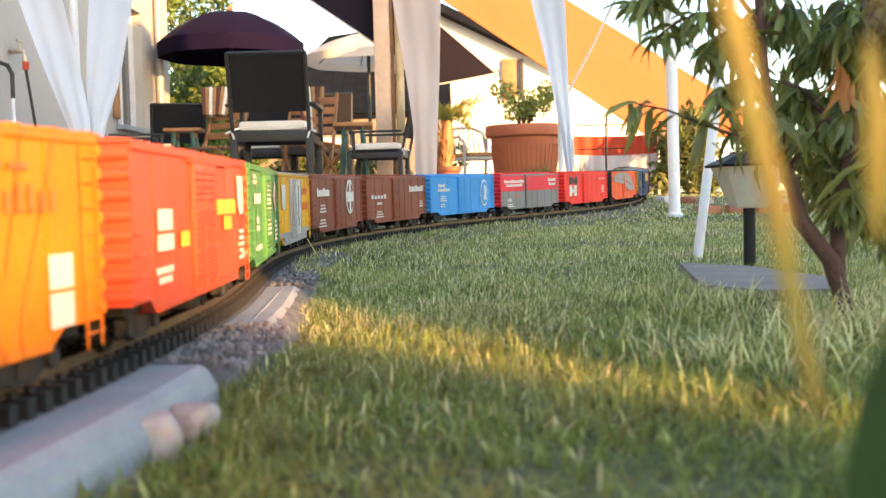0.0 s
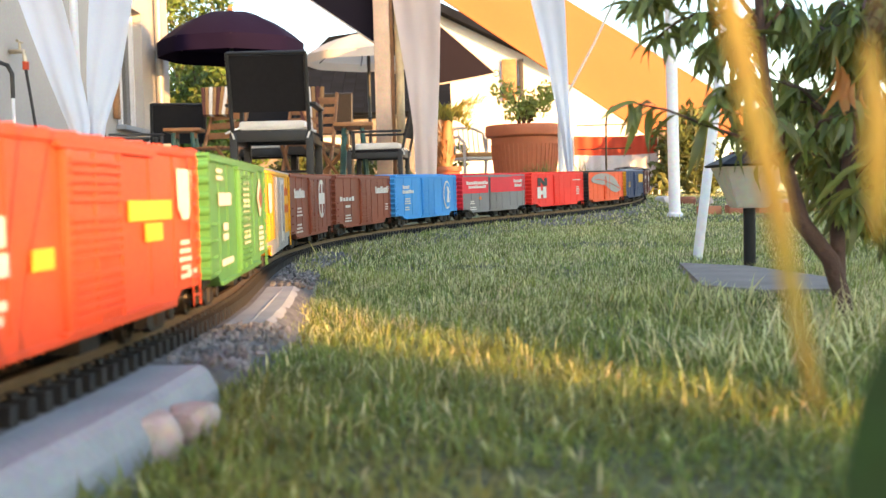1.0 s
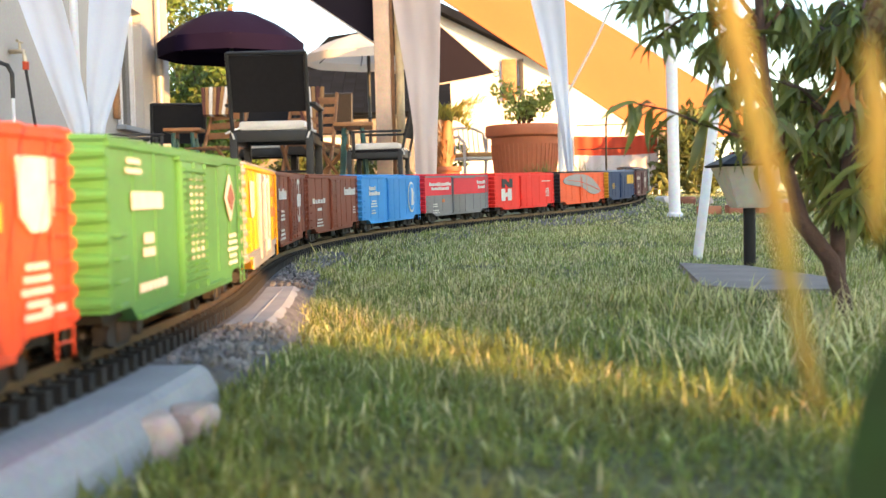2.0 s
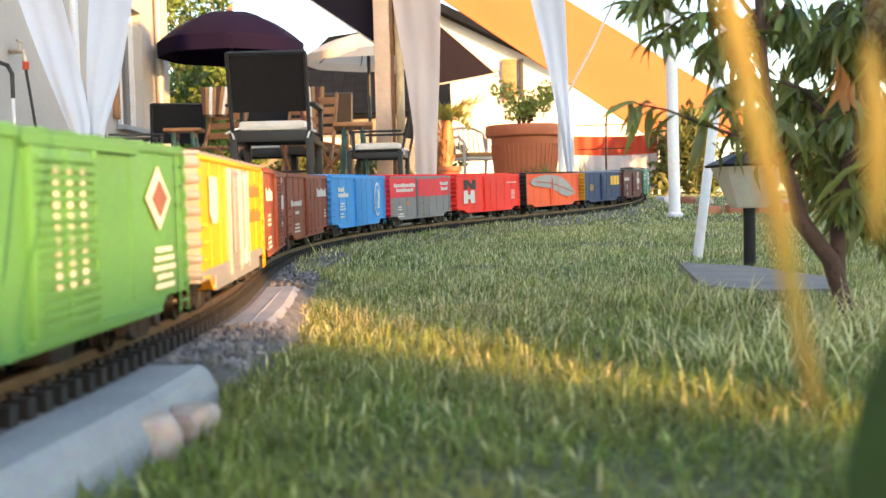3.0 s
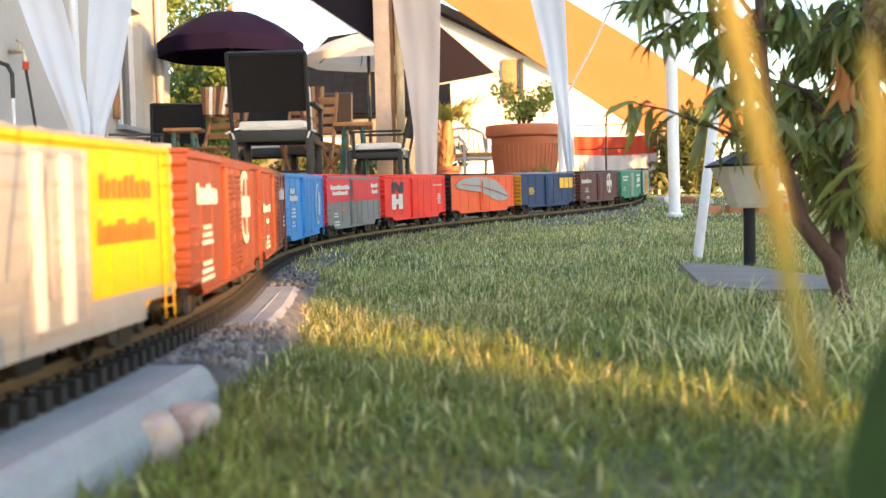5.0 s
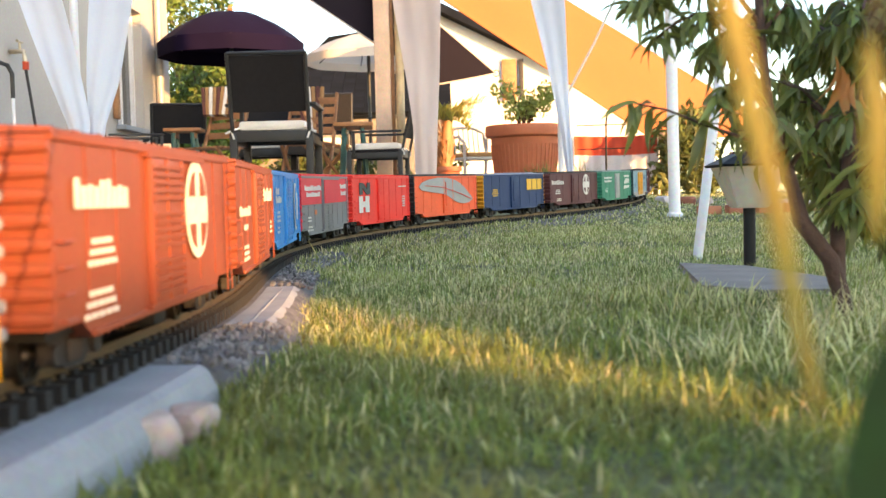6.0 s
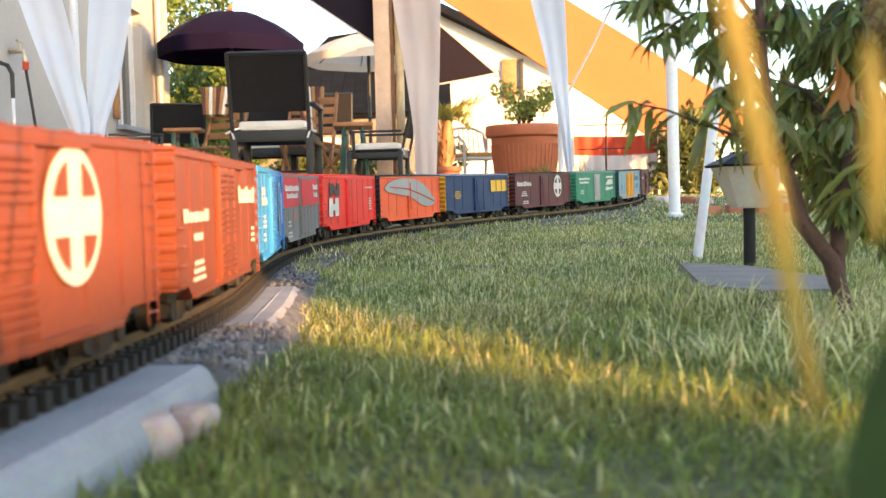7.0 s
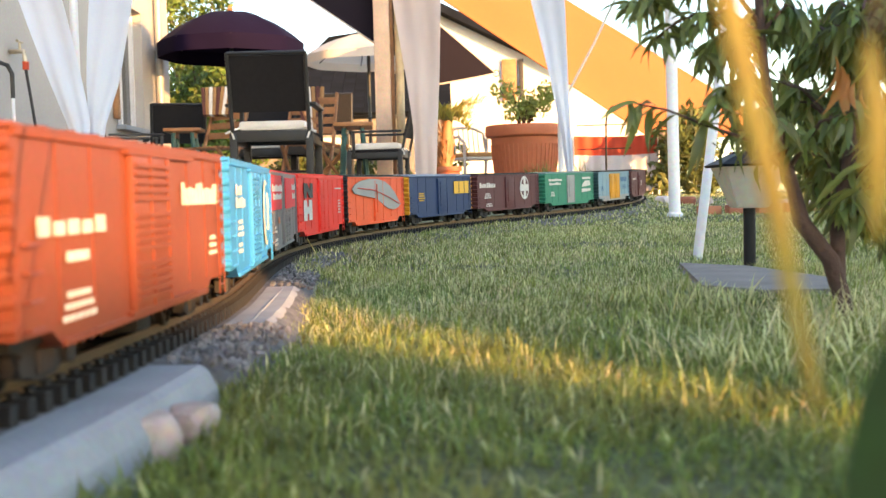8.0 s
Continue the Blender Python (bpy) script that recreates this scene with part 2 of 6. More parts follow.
def crown_mesh(name, centres, radii, count, size, material, seed, flat=1.0):
    """Small folded leaves scattered through clumps, thicker towards their outside."""
    rng = np.random.default_rng(seed)
    k = rng.integers(0, len(centres), count)
    d = rng.normal(size=(count, 3))
    d /= np.linalg.norm(d, axis=1)[:, None]
    r = np.array(radii)[k] * rng.uniform(0.35, 1.08, count) ** 0.6
    c = np.array(centres)[k] + d * r[:, None] * np.array([1, 1, flat])
    a = rng.normal(size=(count, 3))
    a /= np.linalg.norm(a, axis=1)[:, None]
    b = np.cross(a, rng.normal(size=(count, 3)))
    b /= np.linalg.norm(b, axis=1)[:, None]
    s = (size * rng.uniform(0.6, 1.4, count))[:, None]
    nrm = np.cross(a, b)
    co = np.stack([c - a * s, c + b * s * 0.42 + nrm * s * 0.12, c + a * s, c - b * s * 0.42 + nrm * s * 0.12], 1).reshape(-1, 3)
    me = bpy.data.meshes.new(name)
    f = np.arange(count)[:, None] * 4
    me.from_pydata(co.tolist(), [], np.concatenate([f + [0, 1, 2], f + [0, 2, 3]]).tolist())
    me.materials.append(material)
    return me


def rise(y):
    """The height of the rails' top over the plan: the garden climbs gently away from the camera."""
    y = np.clip(y, 0, 6.3)
    return 0.0031 * y * y


# ---- the line of the track ----
KNOTS = np.array([0.7441, 0.3453, 0.1156, -0.3825, -0.3484, -0.3502, 0.0528, 0.2679, 0.2360, 0.1851, 0.02, -0.12])
STEP = 0.01
RAIL_UP = 0.015
S_LINE = np.arange(-2.6, 8.0, STEP)
curv = np.interp(S_LINE, np.linspace(0, 7, 12), KNOTS)
i0 = int(np.argmin(abs(S_LINE)))
TH = np.concatenate([[0], np.cumsum(curv[:-1] * STEP)])
TH += 1.1548 - TH[i0]
X_LINE = np.concatenate([[0], np.cumsum(np.cos(TH[:-1]) * STEP)])
Y_LINE = np.concatenate([[0], np.cumsum(np.sin(TH[:-1]) * STEP)])
X_LINE += -0.3884 - X_LINE[i0]
Y_LINE += -0.0685 - Y_LINE[i0]


def on_track(s, off=0.0, up=0.0, bed=True):
    """A point s metres along the track, off metres to the right of its middle line; the bed lies a little higher at its near end."""
    x, y, th = (float(np.interp(s, S_LINE, a)) for a in (X_LINE, Y_LINE, TH))
    near, end = min(1.0, max(0.0, (1.25 - s) / 0.4)), min(1.0, max(0.0, (0.9 - s) / 0.3))
    if not bed:
        up += 0.0012 * near
    else:
        off, up = off - 0.003 * near, up + 0.004 * near + 0.003 * end
    x, y = x + math.sin(th) * off, y - math.cos(th) * off
    return Vector((x, y, float(rise(y)) + RAIL_UP + up)), th


# ---- ground ----
def track_offset(x, y):
    """How far to the right of the track's middle line points lie (negative: left)."""
    keep = S_LINE > -1.2
    xl, yl, tl = X_LINE[keep][::4], Y_LINE[keep][::4], TH[keep][::4]
    out = np.empty(len(x))
    for i in range(0, len(x), 20000):
        dx, dy = x[i:i + 20000, None] - xl, y[i:i + 20000, None] - yl
        j = np.argmin(dx * dx + dy * dy, 1)
        r = np.arange(len(j))
        out[i:i + 20000] = np.sign(dx[r, j] * np.sin(tl[j]) - dy[r, j] * np.cos(tl[j])) * np.hypot(dx[r, j], dy[r, j])
    return out


def build_ground():
    """One sheet to the horizon, fine near the camera."""
    xs = np.concatenate([[-3000, -300, -40, -10, -5], np.arange(-3, 3.01, 0.06), [5, 10, 40, 300, 3000]])
    ys = np.concatenate([[-3000, -300, -40, -10, -4], np.arange(-2, 7.01, 0.06), [9, 12, 20, 40, 300, 3000]])
    gx, gy = np.meshgrid(xs, ys)
    off = track_offset(gx.ravel(), gy.ravel()).reshape(gx.shape)
    z = rise(gy) - 0.025
    bumps = np.array([[noise.noise((x * 3, y * 3, 0)) for x in xs] for y in ys])
    z = z + np.where(abs(gx) < 6, bumps * 0.006, 0)
    z = np.where(abs(off) < 0.16, rise(gy) - 0.045, z)
    nx = len(xs)
    me = bpy.data.meshes.new("ground")
    quads = [(r * nx + c, r * nx + c + 1, r * nx + nx + c + 1, r * nx + nx + c) for r in range(len(ys) - 1) for c in range(nx - 1)]
    me.from_pydata(np.stack([gx, gy, z], -1).reshape(-1, 3).tolist(), [], quads)
    tagged(part_of("ground", me, M_SOIL), "garden soil under a mown lawn, rising gently away", "ground", kind="structure")


SLAB = [(0.394, 1.797), (0.491, 1.687), (0.537, 1.456), (0.481, 1.287), (0.391, 1.296), (0.332, 1.381)]


def grass_points(rng, n, y0, y1, spread, both=False):
    if both:
        x, y = rng.uniform(-3.2, 3.2, n), rng.uniform(y0, y1, n)
    else:
        y = np.sqrt(rng.uniform(y0 * y0, y1 * y1, n))
        x = rng.uniform(-1, 1, n) * (spread * y + 0.10)
    off = track_offset(x, y)
    ragged = np.interp(y, [0.3, 0.65, 0.9, 1.4, 1.9], [0.094, 0.092, 0.080, 0.078, 0.045]) + 0.006 * np.sin(y * 23) + 0.005 * np.sin(y * 51) + rng.uniform(0, 0.018, n)
    keep = (off > ragged) & (np.hypot(x, y) > 0.2)
    if both:
        keep |= off < -0.17
    inside = np.zeros(n, bool)
    for (x0, y0_), (x1, y1_) in zip(SLAB, SLAB[1:] + SLAB[:1]):
        inside ^= ((y0_ > y) != (y1_ > y)) & (x < (x1 - x0) * (y - y0_) / (y1_ - y0_) + x0)
    keep &= ~inside
    keep &= (((x - 0.303) / 0.022) ** 2 + ((y - 1.36) / 0.05) ** 2 > 1) | (rng.uniform(0, 1, n) < 0.15)
    keep &= np.hypot(x + 0.159, y - 0.575) > 0.027
    lift = np.where(y > 1.6, 0.022 * np.clip((0.15 - abs(off)) / 0.09, 0, 1), 0.0)
    return np.stack([x, y, rise(y) - 0.026 + lift], 1)[keep]


def build_lawn():
    rng = np.random.default_rng(5)
    sets = []
    for y0, y1, n, h, w in ((0.2, 0.9, 60000, 0.0195, 0.0018), (0.9, 1.8, 100000, 0.0175, 0.0017), (1.8, 3.4, 120000, 0.0155, 0.0024),
                            (3.4, 6.4, 80000, 0.016, 0.0042), (-1.5, 6.3, 40000, 0.022, 0.009)):
        p = grass_points(rng, n, y0, y1, 0.52, y0 < 0)
        if y0 < 0:
            p = p[(abs(p[:, 0]) > 0.50 * p[:, 1] + 0.10) | (p[:, 0] < -0.3)]
        k = len(p)
        patch = np.array([noise.noise((a * 7, b * 7, 3)) for a, b in p[:, :2]])
        clump = np.array([noise.noise((a * 38, b * 38, 9)) for a, b in p[:, :2]])
        hh = h * rng.uniform(0.35, 1.15, k) * (1 + 0.45 * patch + 0.55 * clump) * np.where(rng.uniform(0, 1, k) < 0.03, 1.5, 1.0)
        sets.append((p, hh, w * rng.uniform(0.6, 1.3, k), rng.uniform(0.15, 1.6, k), rng.uniform(0, 6.283, k) + 1.2 * clump))
    p, h, w, le, hd = (np.concatenate(a) for a in zip(*sets))
    # straw share rises with distance; its paler colour also brightens sunlit strip and far lawn
    dry = rng.uniform(0, 1, len(p)) < np.interp(p[:, 1], [0.3, 0.9, 1.2, 2.5, 4.5], [0.03, 0.16, 0.42, 0.45, 0.48])
    for sel, name, m, label in ((~dry, "lawn_grass", M_GRASS, "short green lawn grass in evening light"),
                                (dry, "dry_lawn_blades", M_DRYGRASS, "straw-coloured dry blades among the lawn grass")):
        me = blades(name, p[sel], h[sel], w[sel], le[sel], hd[sel], m, segments=2)
        tagged(new(name, me), label, "grass", kind="stuff")


def build_tuft(x, y, count, height, seed, dry=True, spread=0.03):
    rng = np.random.default_rng(seed)
    p = np.stack([x + rng.normal(0, spread, count), y + rng.normal(0, spread, count), np.zeros(count)], 1)
    p[:, 2] = rise(p[:, 1]) - 0.035
    me = blades("grass_tuft", p, height * rng.uniform(0.4, 1.2, count), rng.uniform(0.0015, 0.003, count), rng.uniform(0.15, 1.1, count),
                rng.uniform(0, 6.283, count), M_DRYGRASS if dry else M_GRASS, segments=4)
    tagged(new("grass_tuft", me), "tall tuft of dry yellow-green grass in the lawn" if dry else "tall green grass tuft beside the track", "grass",
           "grass tufts", "stuff")


def build_track():
    track = thing("railway_track", Matrix(), "garden railway track with brass rails on dark plastic ties", "railway track", kind="structure")
    prof = [(-0.0042, -0.0085), (0.0042, -0.0085), (0.0042, -0.0072), (0.0012, -0.0062), (0.0012, -0.0026), (0.0022, -0.0018), (0.0022, 0.0),
            (-0.0022, 0.0), (-0.0022, -0.0018), (-0.0012, -0.0026), (-0.0012, -0.0062), (-0.0042, -0.0072)]
    for side in (-0.0235, 0.0235):
        bm = B()
        rings = []
        for s in np.arange(-2.4, 7.8, 0.04):
            rings.append([bm.verts.new(on_track(s, side + o, u)[0]) for o, u in prof])
        for a, b in zip(rings, rings[1:]):
            for k in range(len(prof)):
                bm.faces.new((a[k], b[k], b[(k + 1) % len(prof)], a[(k + 1) % len(prof)]))
        bmesh.ops.recalc_face_normals(bm, faces=bm.faces[:])
        part("rail", bm, M_RAIL, track)
    bed = B()
    rows = []
    for s in np.arange(-2.4, 7.8, 0.05):
        edge = float(np.interp(s, [0.78, 0.92, 1.7, 2.2], [0.062, 0.085, 0.085, 0.056]))
        rows.append([on_track(s, o, u)[0] for o, u in ((-0.15, -0.036), (-0.10, -0.022), (-0.05, -0.0195), (0.05, -0.0195), (edge, -0.022), (edge * (1.5 if 0.8 < s < 1.9 else 1.15), -0.052))])
    sheet(bed, rows)
    part("ballast_bed", bed, M_BALLAST, track)
    return track


def build_ties(track):
    """The ties, each with two rail chairs; those past three hundred are joined."""
    def shape(bm, m=None):
        box(bm, 0.0088, 0.079, 0.0115, 0, 0, -0.0145, 0.0)
        for y in (-0.0235, 0.0235):
            box(bm, 0.007, 0.004, 0.003, 0, y - 0.0052, -0.0072)
            box(bm, 0.007, 0.004, 0.003, 0, y + 0.0052, -0.0072)
        return bm
    base = part("tie", shape(B()), M_TIE, track, smooth=False)
    first = True
    rest = B()
    s = -2.35
    while s < 7.7:
        p, th = on_track(s)
        m = Matrix.Translation(p) @ Matrix.Rotation(th, 4, "Z")
        if 0.3 <= s < 6.1:
            ob = base if first else part_of("tie", base.data, M_TIE, track)
            first = False
            ob.matrix_basis = m
        else:
            tmp = shape(B())
            tmp.transform(m)
            me = bpy.data.meshes.new("tmp")
            tmp.to_mesh(me)
            tmp.free()
            rest.from_mesh(me)
            bpy.data.meshes.remove(me)
        s += 0.0196
    tagged(part("far_ties", rest, M_TIE, track, smooth=False), kind="stuff")


def build_gravel():
    """Loose crushed stone on the bed."""
    rng = random.Random(8)
    bm = B()
    for i in range(9500):
        s = rng.uniform(-0.2, 3.4) if i % 4 else rng.uniform(3.2, 7.0)
        off = -rng.uniform(0.052, 0.125) if i % 5 == 0 else rng.uniform(0.044, 0.125)
        p, th = on_track(s, off, 0)
        if off > 0.04 and p.y < 0.72 or off > 0.04 and 0.965 < p.y < 1.39:
            continue
        if off > 0.0 and p.y > 2.1 or off > 0.105:
            continue
        r = rng.uniform(0.0015, 0.0040)
        z = -0.0205 - max(0.0, abs(off) - 0.085) * 0.25
        m = Matrix.Translation(p + Vector((0, 0, z + r * 0.3))) @ Euler((rng.uniform(0, 3), rng.uniform(0, 3), rng.uniform(0, 3))).to_matrix().to_4x4() @ \
            Matrix.Diagonal((r * rng.uniform(0.8, 1.3), r * rng.uniform(0.6, 1.1), r * rng.uniform(0.5, 0.9), 1))
        vs = bmesh.ops.create_icosphere(bm, subdivisions=1, radius=1, matrix=m)["verts"] if i % 2 else bmesh.ops.create_cube(bm, size=1.5, matrix=m)["verts"]
        for v in vs:
            v.co += Vector((rng.uniform(-1, 1), rng.uniform(-1, 1), rng.uniform(-1, 1))) * r * 0.22
    tagged(part("gravel", bm, M_STONE, smooth=False), "grey crushed stone ballast beside the rails", "gravel", kind="stuff")


def build_edging():
    """Concrete edging slabs with a worn, sloping outer edge."""
    for s0, s1, o0, o1, top in ((-0.55, 0.80, 0.0405, 0.090, -0.0185), (1.05, 1.46, 0.043, 0.093, -0.019)):
        bm = B()
        rows = []
        n = 24
        for k in range(n + 1):
            s = s0 + (s1 - s0) * k / n
            w = 0.0015 * noise.noise((s * 30, 0, 0))
            rows.append([on_track(s, o, u)[0] for o, u in ((o0, -0.05), (o0, top - 0.002), (o0 + 0.003, top), (o0 + (o1 - o0) * 0.5, top + w * 0.5),
                                                            (o1 - 0.012, top + w), (o1 - 0.006 + w, top - 0.004), (o1 + w, top - 0.016), (o1 + 0.004, -0.06))])
        sheet(bm, rows)
        bmesh.ops.holes_fill(bm, edges=[e for e in bm.edges if e.is_boundary])
        bmesh.ops.recalc_face_normals(bm, faces=bm.faces[:])
        tagged(part("edging_slab", bm, M_CONCRETE, smooth=False), "grey concrete edging slab laid beside the track", "edging", "edging slabs", "structure")


def build_rock(x, y, z, sx, sy, sz, seed, m=None, label="pale pinkish field stone beside the track edging", name="stone", group=""):
    bm = B()
    bmesh.ops.create_icosphere(bm, subdivisions=3, radius=1)
    for v in bm.verts:
        q = v.co * 1.4 + Vector((seed * 7.1, 0, 0))
        v.co *= 1 + 0.28 * noise.noise(q) + 0.10 * noise.noise(q * 3)
        v.co = Vector((max(-0.8, min(0.8, v.co.x)), max(-0.8, min(0.8, v.co.y)), max(-0.75, min(0.75, v.co.z))))
        v.co = Vector((v.co.x * sx, v.co.y * sy, v.co.z * sz))
    ob = tagged(part(name, bm, m or M_ROCK), label, "stone", group)
    ob.matrix_basis = pose(x, y, z, 0, 0, seed * 40)


# ---- the train ----
HALF, LONG = 0.052, 0.4225
SILL, EAVE = 0.0220, 0.1318
PARTS = {}


def shared(key, make):
    if key not in PARTS:
        bm = make()
        me = bpy.data.meshes.new(key)
        bm.normal_update()
        bm.to_mesh(me)
        bm.free()
        PARTS[key] = me
    return PARTS[key]


def dyed(key, make, material):
    """The shared shape, once for each material."""
    full = key + "_" + material.name
    if full not in PARTS:
        PARTS[full] = shared(key, make).copy()
    return PARTS[full]


def body_shape():
    bm = B()
    x, lo, up = LONG / 2 - 0.006, SILL, SILL + 0.010
    prism(bm, [(-x, up), (-0.165, up), (-0.150, lo), (0.150, lo), (0.165, up), (x, up), (x, EAVE - 0.001), (-x, EAVE - 0.001)], -HALF + 0.0006, HALF - 0.0006)
    return bm


def seam_shape():
    return box(B(), 0.0030, 0.0014, EAVE - SILL - 0.015, 0, 0, (EAVE + SILL + 0.010) / 2)


def eave_shape():
    return box(B(), LONG - 0.012, 0.0028, 0.0042, 0, 0, EAVE - 0.002, 0.0006)


def sill_strip_shape():
    return box(B(), 0.30, 0.0024, 0.0038, 0, 0, SILL + 0.002, 0.0006)


def roof_shape():
    bm = B()
    x = LONG / 2 - 0.003
    prism(bm, [(-HALF - 0.002, EAVE), (HALF + 0.002, EAVE), (HALF + 0.002, EAVE + 0.0018), (0.018, EAVE + 0.0036), (-0.018, EAVE + 0.0036), (-HALF - 0.002, EAVE + 0.0018)], -x, x)
    bm.transform(Matrix.Rotation(radians(90), 4, "Z"))
    for k in range(12):
        px = -x + 0.008 + k * (2 * x - 0.016) / 11
        for sgn in (-1, 1):
            box(bm, 0.004, 0.037, 0.0016, px, sgn * 0.034, EAVE + 0.0030, m=Matrix.Rotation(-sgn * 0.05, 4, "X"))
    return bm


def walkway_shape():
    bm = B()
    for y in (-0.008, 0, 0.008):
        box(bm, LONG + 0.006, 0.0068, 0.0018, 0, y, EAVE + 0.0056)
    for k in range(9):
        box(bm, 0.004, 0.020, 0.002, -0.2 + k * 0.05, 0, EAVE + 0.0042)
    return bm


def end_shape():
    """A pressed steel end: stacked ribs with rounded ends."""
    bm = B()
    lo, up = SILL + 0.010, EAVE - 0.001
    box(bm, 0.003, HALF * 2 - 0.0012, up - lo, 0, 0, (lo + up) / 2)
    return bm


def end_rib_shape():
    return tube(B(), [(-0.0015, -HALF - 0.001, 0), (-0.0015, -HALF + 0.014, 0), (-0.0015, HALF - 0.014, 0), (-0.0015, HALF + 0.001, 0)],
                [0.0032, 0.0042, 0.0042, 0.0032], 8)


def door_shape():
    bm = B()
    w, lo, up = 0.082, SILL + 0.006, EAVE - 0.007
    box(bm, w, 0.0022, up - lo, 0, 0, (lo + up) / 2, 0.0006)
    return bm


def door_stile_shape():
    return box(B(), 0.0036, 0.0052, EAVE - SILL - 0.013, 0, 0, (EAVE + SILL - 0.001) / 2, 0.0006)


def door_track_shape():
    return box(B(), 0.155, 0.0044, 0.0026, 0.03, 0, 0)


def door_bar_shape():
    return box(B(), 0.056, 0.0042, 0.003, 0, 0, 0)


def door_rod_shape():
    return tube(B(), [(0, 0, SILL + 0.026), (0, 0, EAVE - 0.017)], 0.0012, 6)


def door_rib_shape():
    return prism(B(), [(-0.037, -0.0014), (0.037, -0.0014), (0.037, 0.0014), (-0.037, 0.0014)], -0.0036, 0.0)


def plain_door_shape():
    bm = B()
    w, lo, up = 0.062, SILL + 0.006, EAVE - 0.007
    box(bm, w, 0.0026, up - lo, 0, 0, (lo + up) / 2, 0.0006)
    return bm


def finish_plain_door(d, m):
    """The stiles, bars and locking rod of a smooth door."""
    for px in (-0.029, 0.029):
        part_of("door_stile", dyed("door_stile", door_stile_shape, m), m, d).matrix_basis = pose(px, 0, 0)
    for k in range(7):
        part_of("door_bar", dyed("door_bar", door_bar_shape, m), m, d).matrix_basis = pose(0, 0, SILL + 0.010 + k * (EAVE - SILL - 0.021) / 6)
    part_of("door_rod", dyed("door_rod", door_rod_shape, m), m, d).matrix_basis = pose(-0.021, -0.004, 0)


def ladder_shape():
    bm = B()
    for px in (-0.0085, 0.0085):
        tube(bm, [(px, 0, SILL - 0.004), (px, 0, EAVE - 0.004)], 0.00065, 6)
    for k in range(8):
        z = SILL + 0.004 + k * 0.0135
        tube(bm, [(-0.0085, 0, z), (0.0085, 0, z)], 0.00065, 6)
    return bm


def grabs_shape():
    bm = B()
    for k in range(4):
        z = SILL + 0.014 + k * 0.0135
        tube(bm, [(-0.008, 0.002, z), (-0.008, -0.001, z), (0.008, -0.001, z), (0.008, 0.002, z)], 0.0009, 6)
    return bm


def underframe_shape():
    bm = B()
    box(bm, LONG - 0.02, 0.016, 0.014, 0, 0, SILL + 0.004)
    box(bm, LONG - 0.03, 0.086, 0.006, 0, 0, SILL + 0.006)
    for px in (-0.075, 0.07):
        tube(bm, [(px - 0.028, 0.026, SILL - 0.006), (px + 0.028, 0.026, SILL - 0.006)], 0.010, 12)
    box(bm, 0.030, 0.022, 0.018, 0.02, -0.030, SILL - 0.004, 0.002)
    tube(bm, [(-0.14, -0.012, SILL - 0.003), (0.14, -0.012, SILL - 0.003)], 0.0015, 6)
    for px in (-0.145, 0.145):
        box(bm, 0.030, 0.070, 0.012, px, 0, SILL + 0.000)
    return bm


def coupler_shape():
    bm = B()
    box(bm, 0.030, 0.010, 0.009, -0.010, 0, 0.0285, 0.001)
    box(bm, 0.012, 0.017, 0.013, 0.010, 0.001, 0.0285, 0.002)
    box(bm, 0.007, 0.006, 0.012, 0.017, 0.006, 0.0285, 0.001)
    tube(bm, [(0.008, 0, 0.024), (0.010, 0, 0.010), (0.006, 0.002, 0.004)], 0.0014, 6)
    return bm


def sideframe_shape():
    bm = B()
    prism(bm, [(-0.034, 0.0105), (-0.034, 0.021), (-0.024, 0.0245), (-0.010, 0.028), (0.010, 0.028), (0.024, 0.0245), (0.034, 0.021), (0.034, 0.0105),
               (0.022, 0.0105), (0.012, 0.006), (-0.012, 0.006), (-0.022, 0.0105)], -0.003, 0.003)
    for px in (-0.028, 0.028):
        tube(bm, [(px, -0.006, 0.0155), (px, 0.002, 0.0155)], 0.0062, 10)
    for px in (-0.006, 0, 0.006):
        tube(bm, [(px, -0.0036, 0.009), (px, -0.0036, 0.021)], 0.0026, 8)
    return bm


def bolster_shape():
    return box(box(B(), 0.016, 0.078, 0.012, 0, 0, 0.022, 0.001), 0.024, 0.024, 0.010, 0, 0, 0.030, 0.001)


def wheelset_shape():
    bm = B()
    for sgn in (-1, 1):
        tmp = B()
        lathe(tmp, [(0.003, -0.004), (0.0170, -0.004), (0.0175, -0.0028), (0.0158, -0.0015), (0.0150, 0.004), (0.0125, 0.004), (0.0115, 0.0022),
                    (0.006, 0.0022), (0.005, 0.005), (0.002, 0.005)], 24)
        for k in range(6):
            a = k * math.pi / 3
            box(tmp, 0.002, 0.006, 0.0012, 0.0087 * math.cos(a), 0.0087 * math.sin(a), 0.0028, m=Matrix.Rotation(a + 1.57, 4, "Z"))
        tmp.transform(Matrix.Translation((0, sgn * 0.0225, 0)) @ Matrix.Rotation(radians(90 if sgn < 0 else -90), 4, "X"))
        me = bpy.data.meshes.new("tmp")
        tmp.to_mesh(me)
        tmp.free()
        bm.from_mesh(me)
        bpy.data.meshes.remove(me)
    tube(bm, [(0, -0.032, 0), (0, 0.032, 0)], 0.0028, 8)
    return bm


SIDE = -HALF - 0.0016


def fx(u):
    return (u - 0.5) * LONG


def fz(v):
    return SILL + v * (EAVE - SILL)


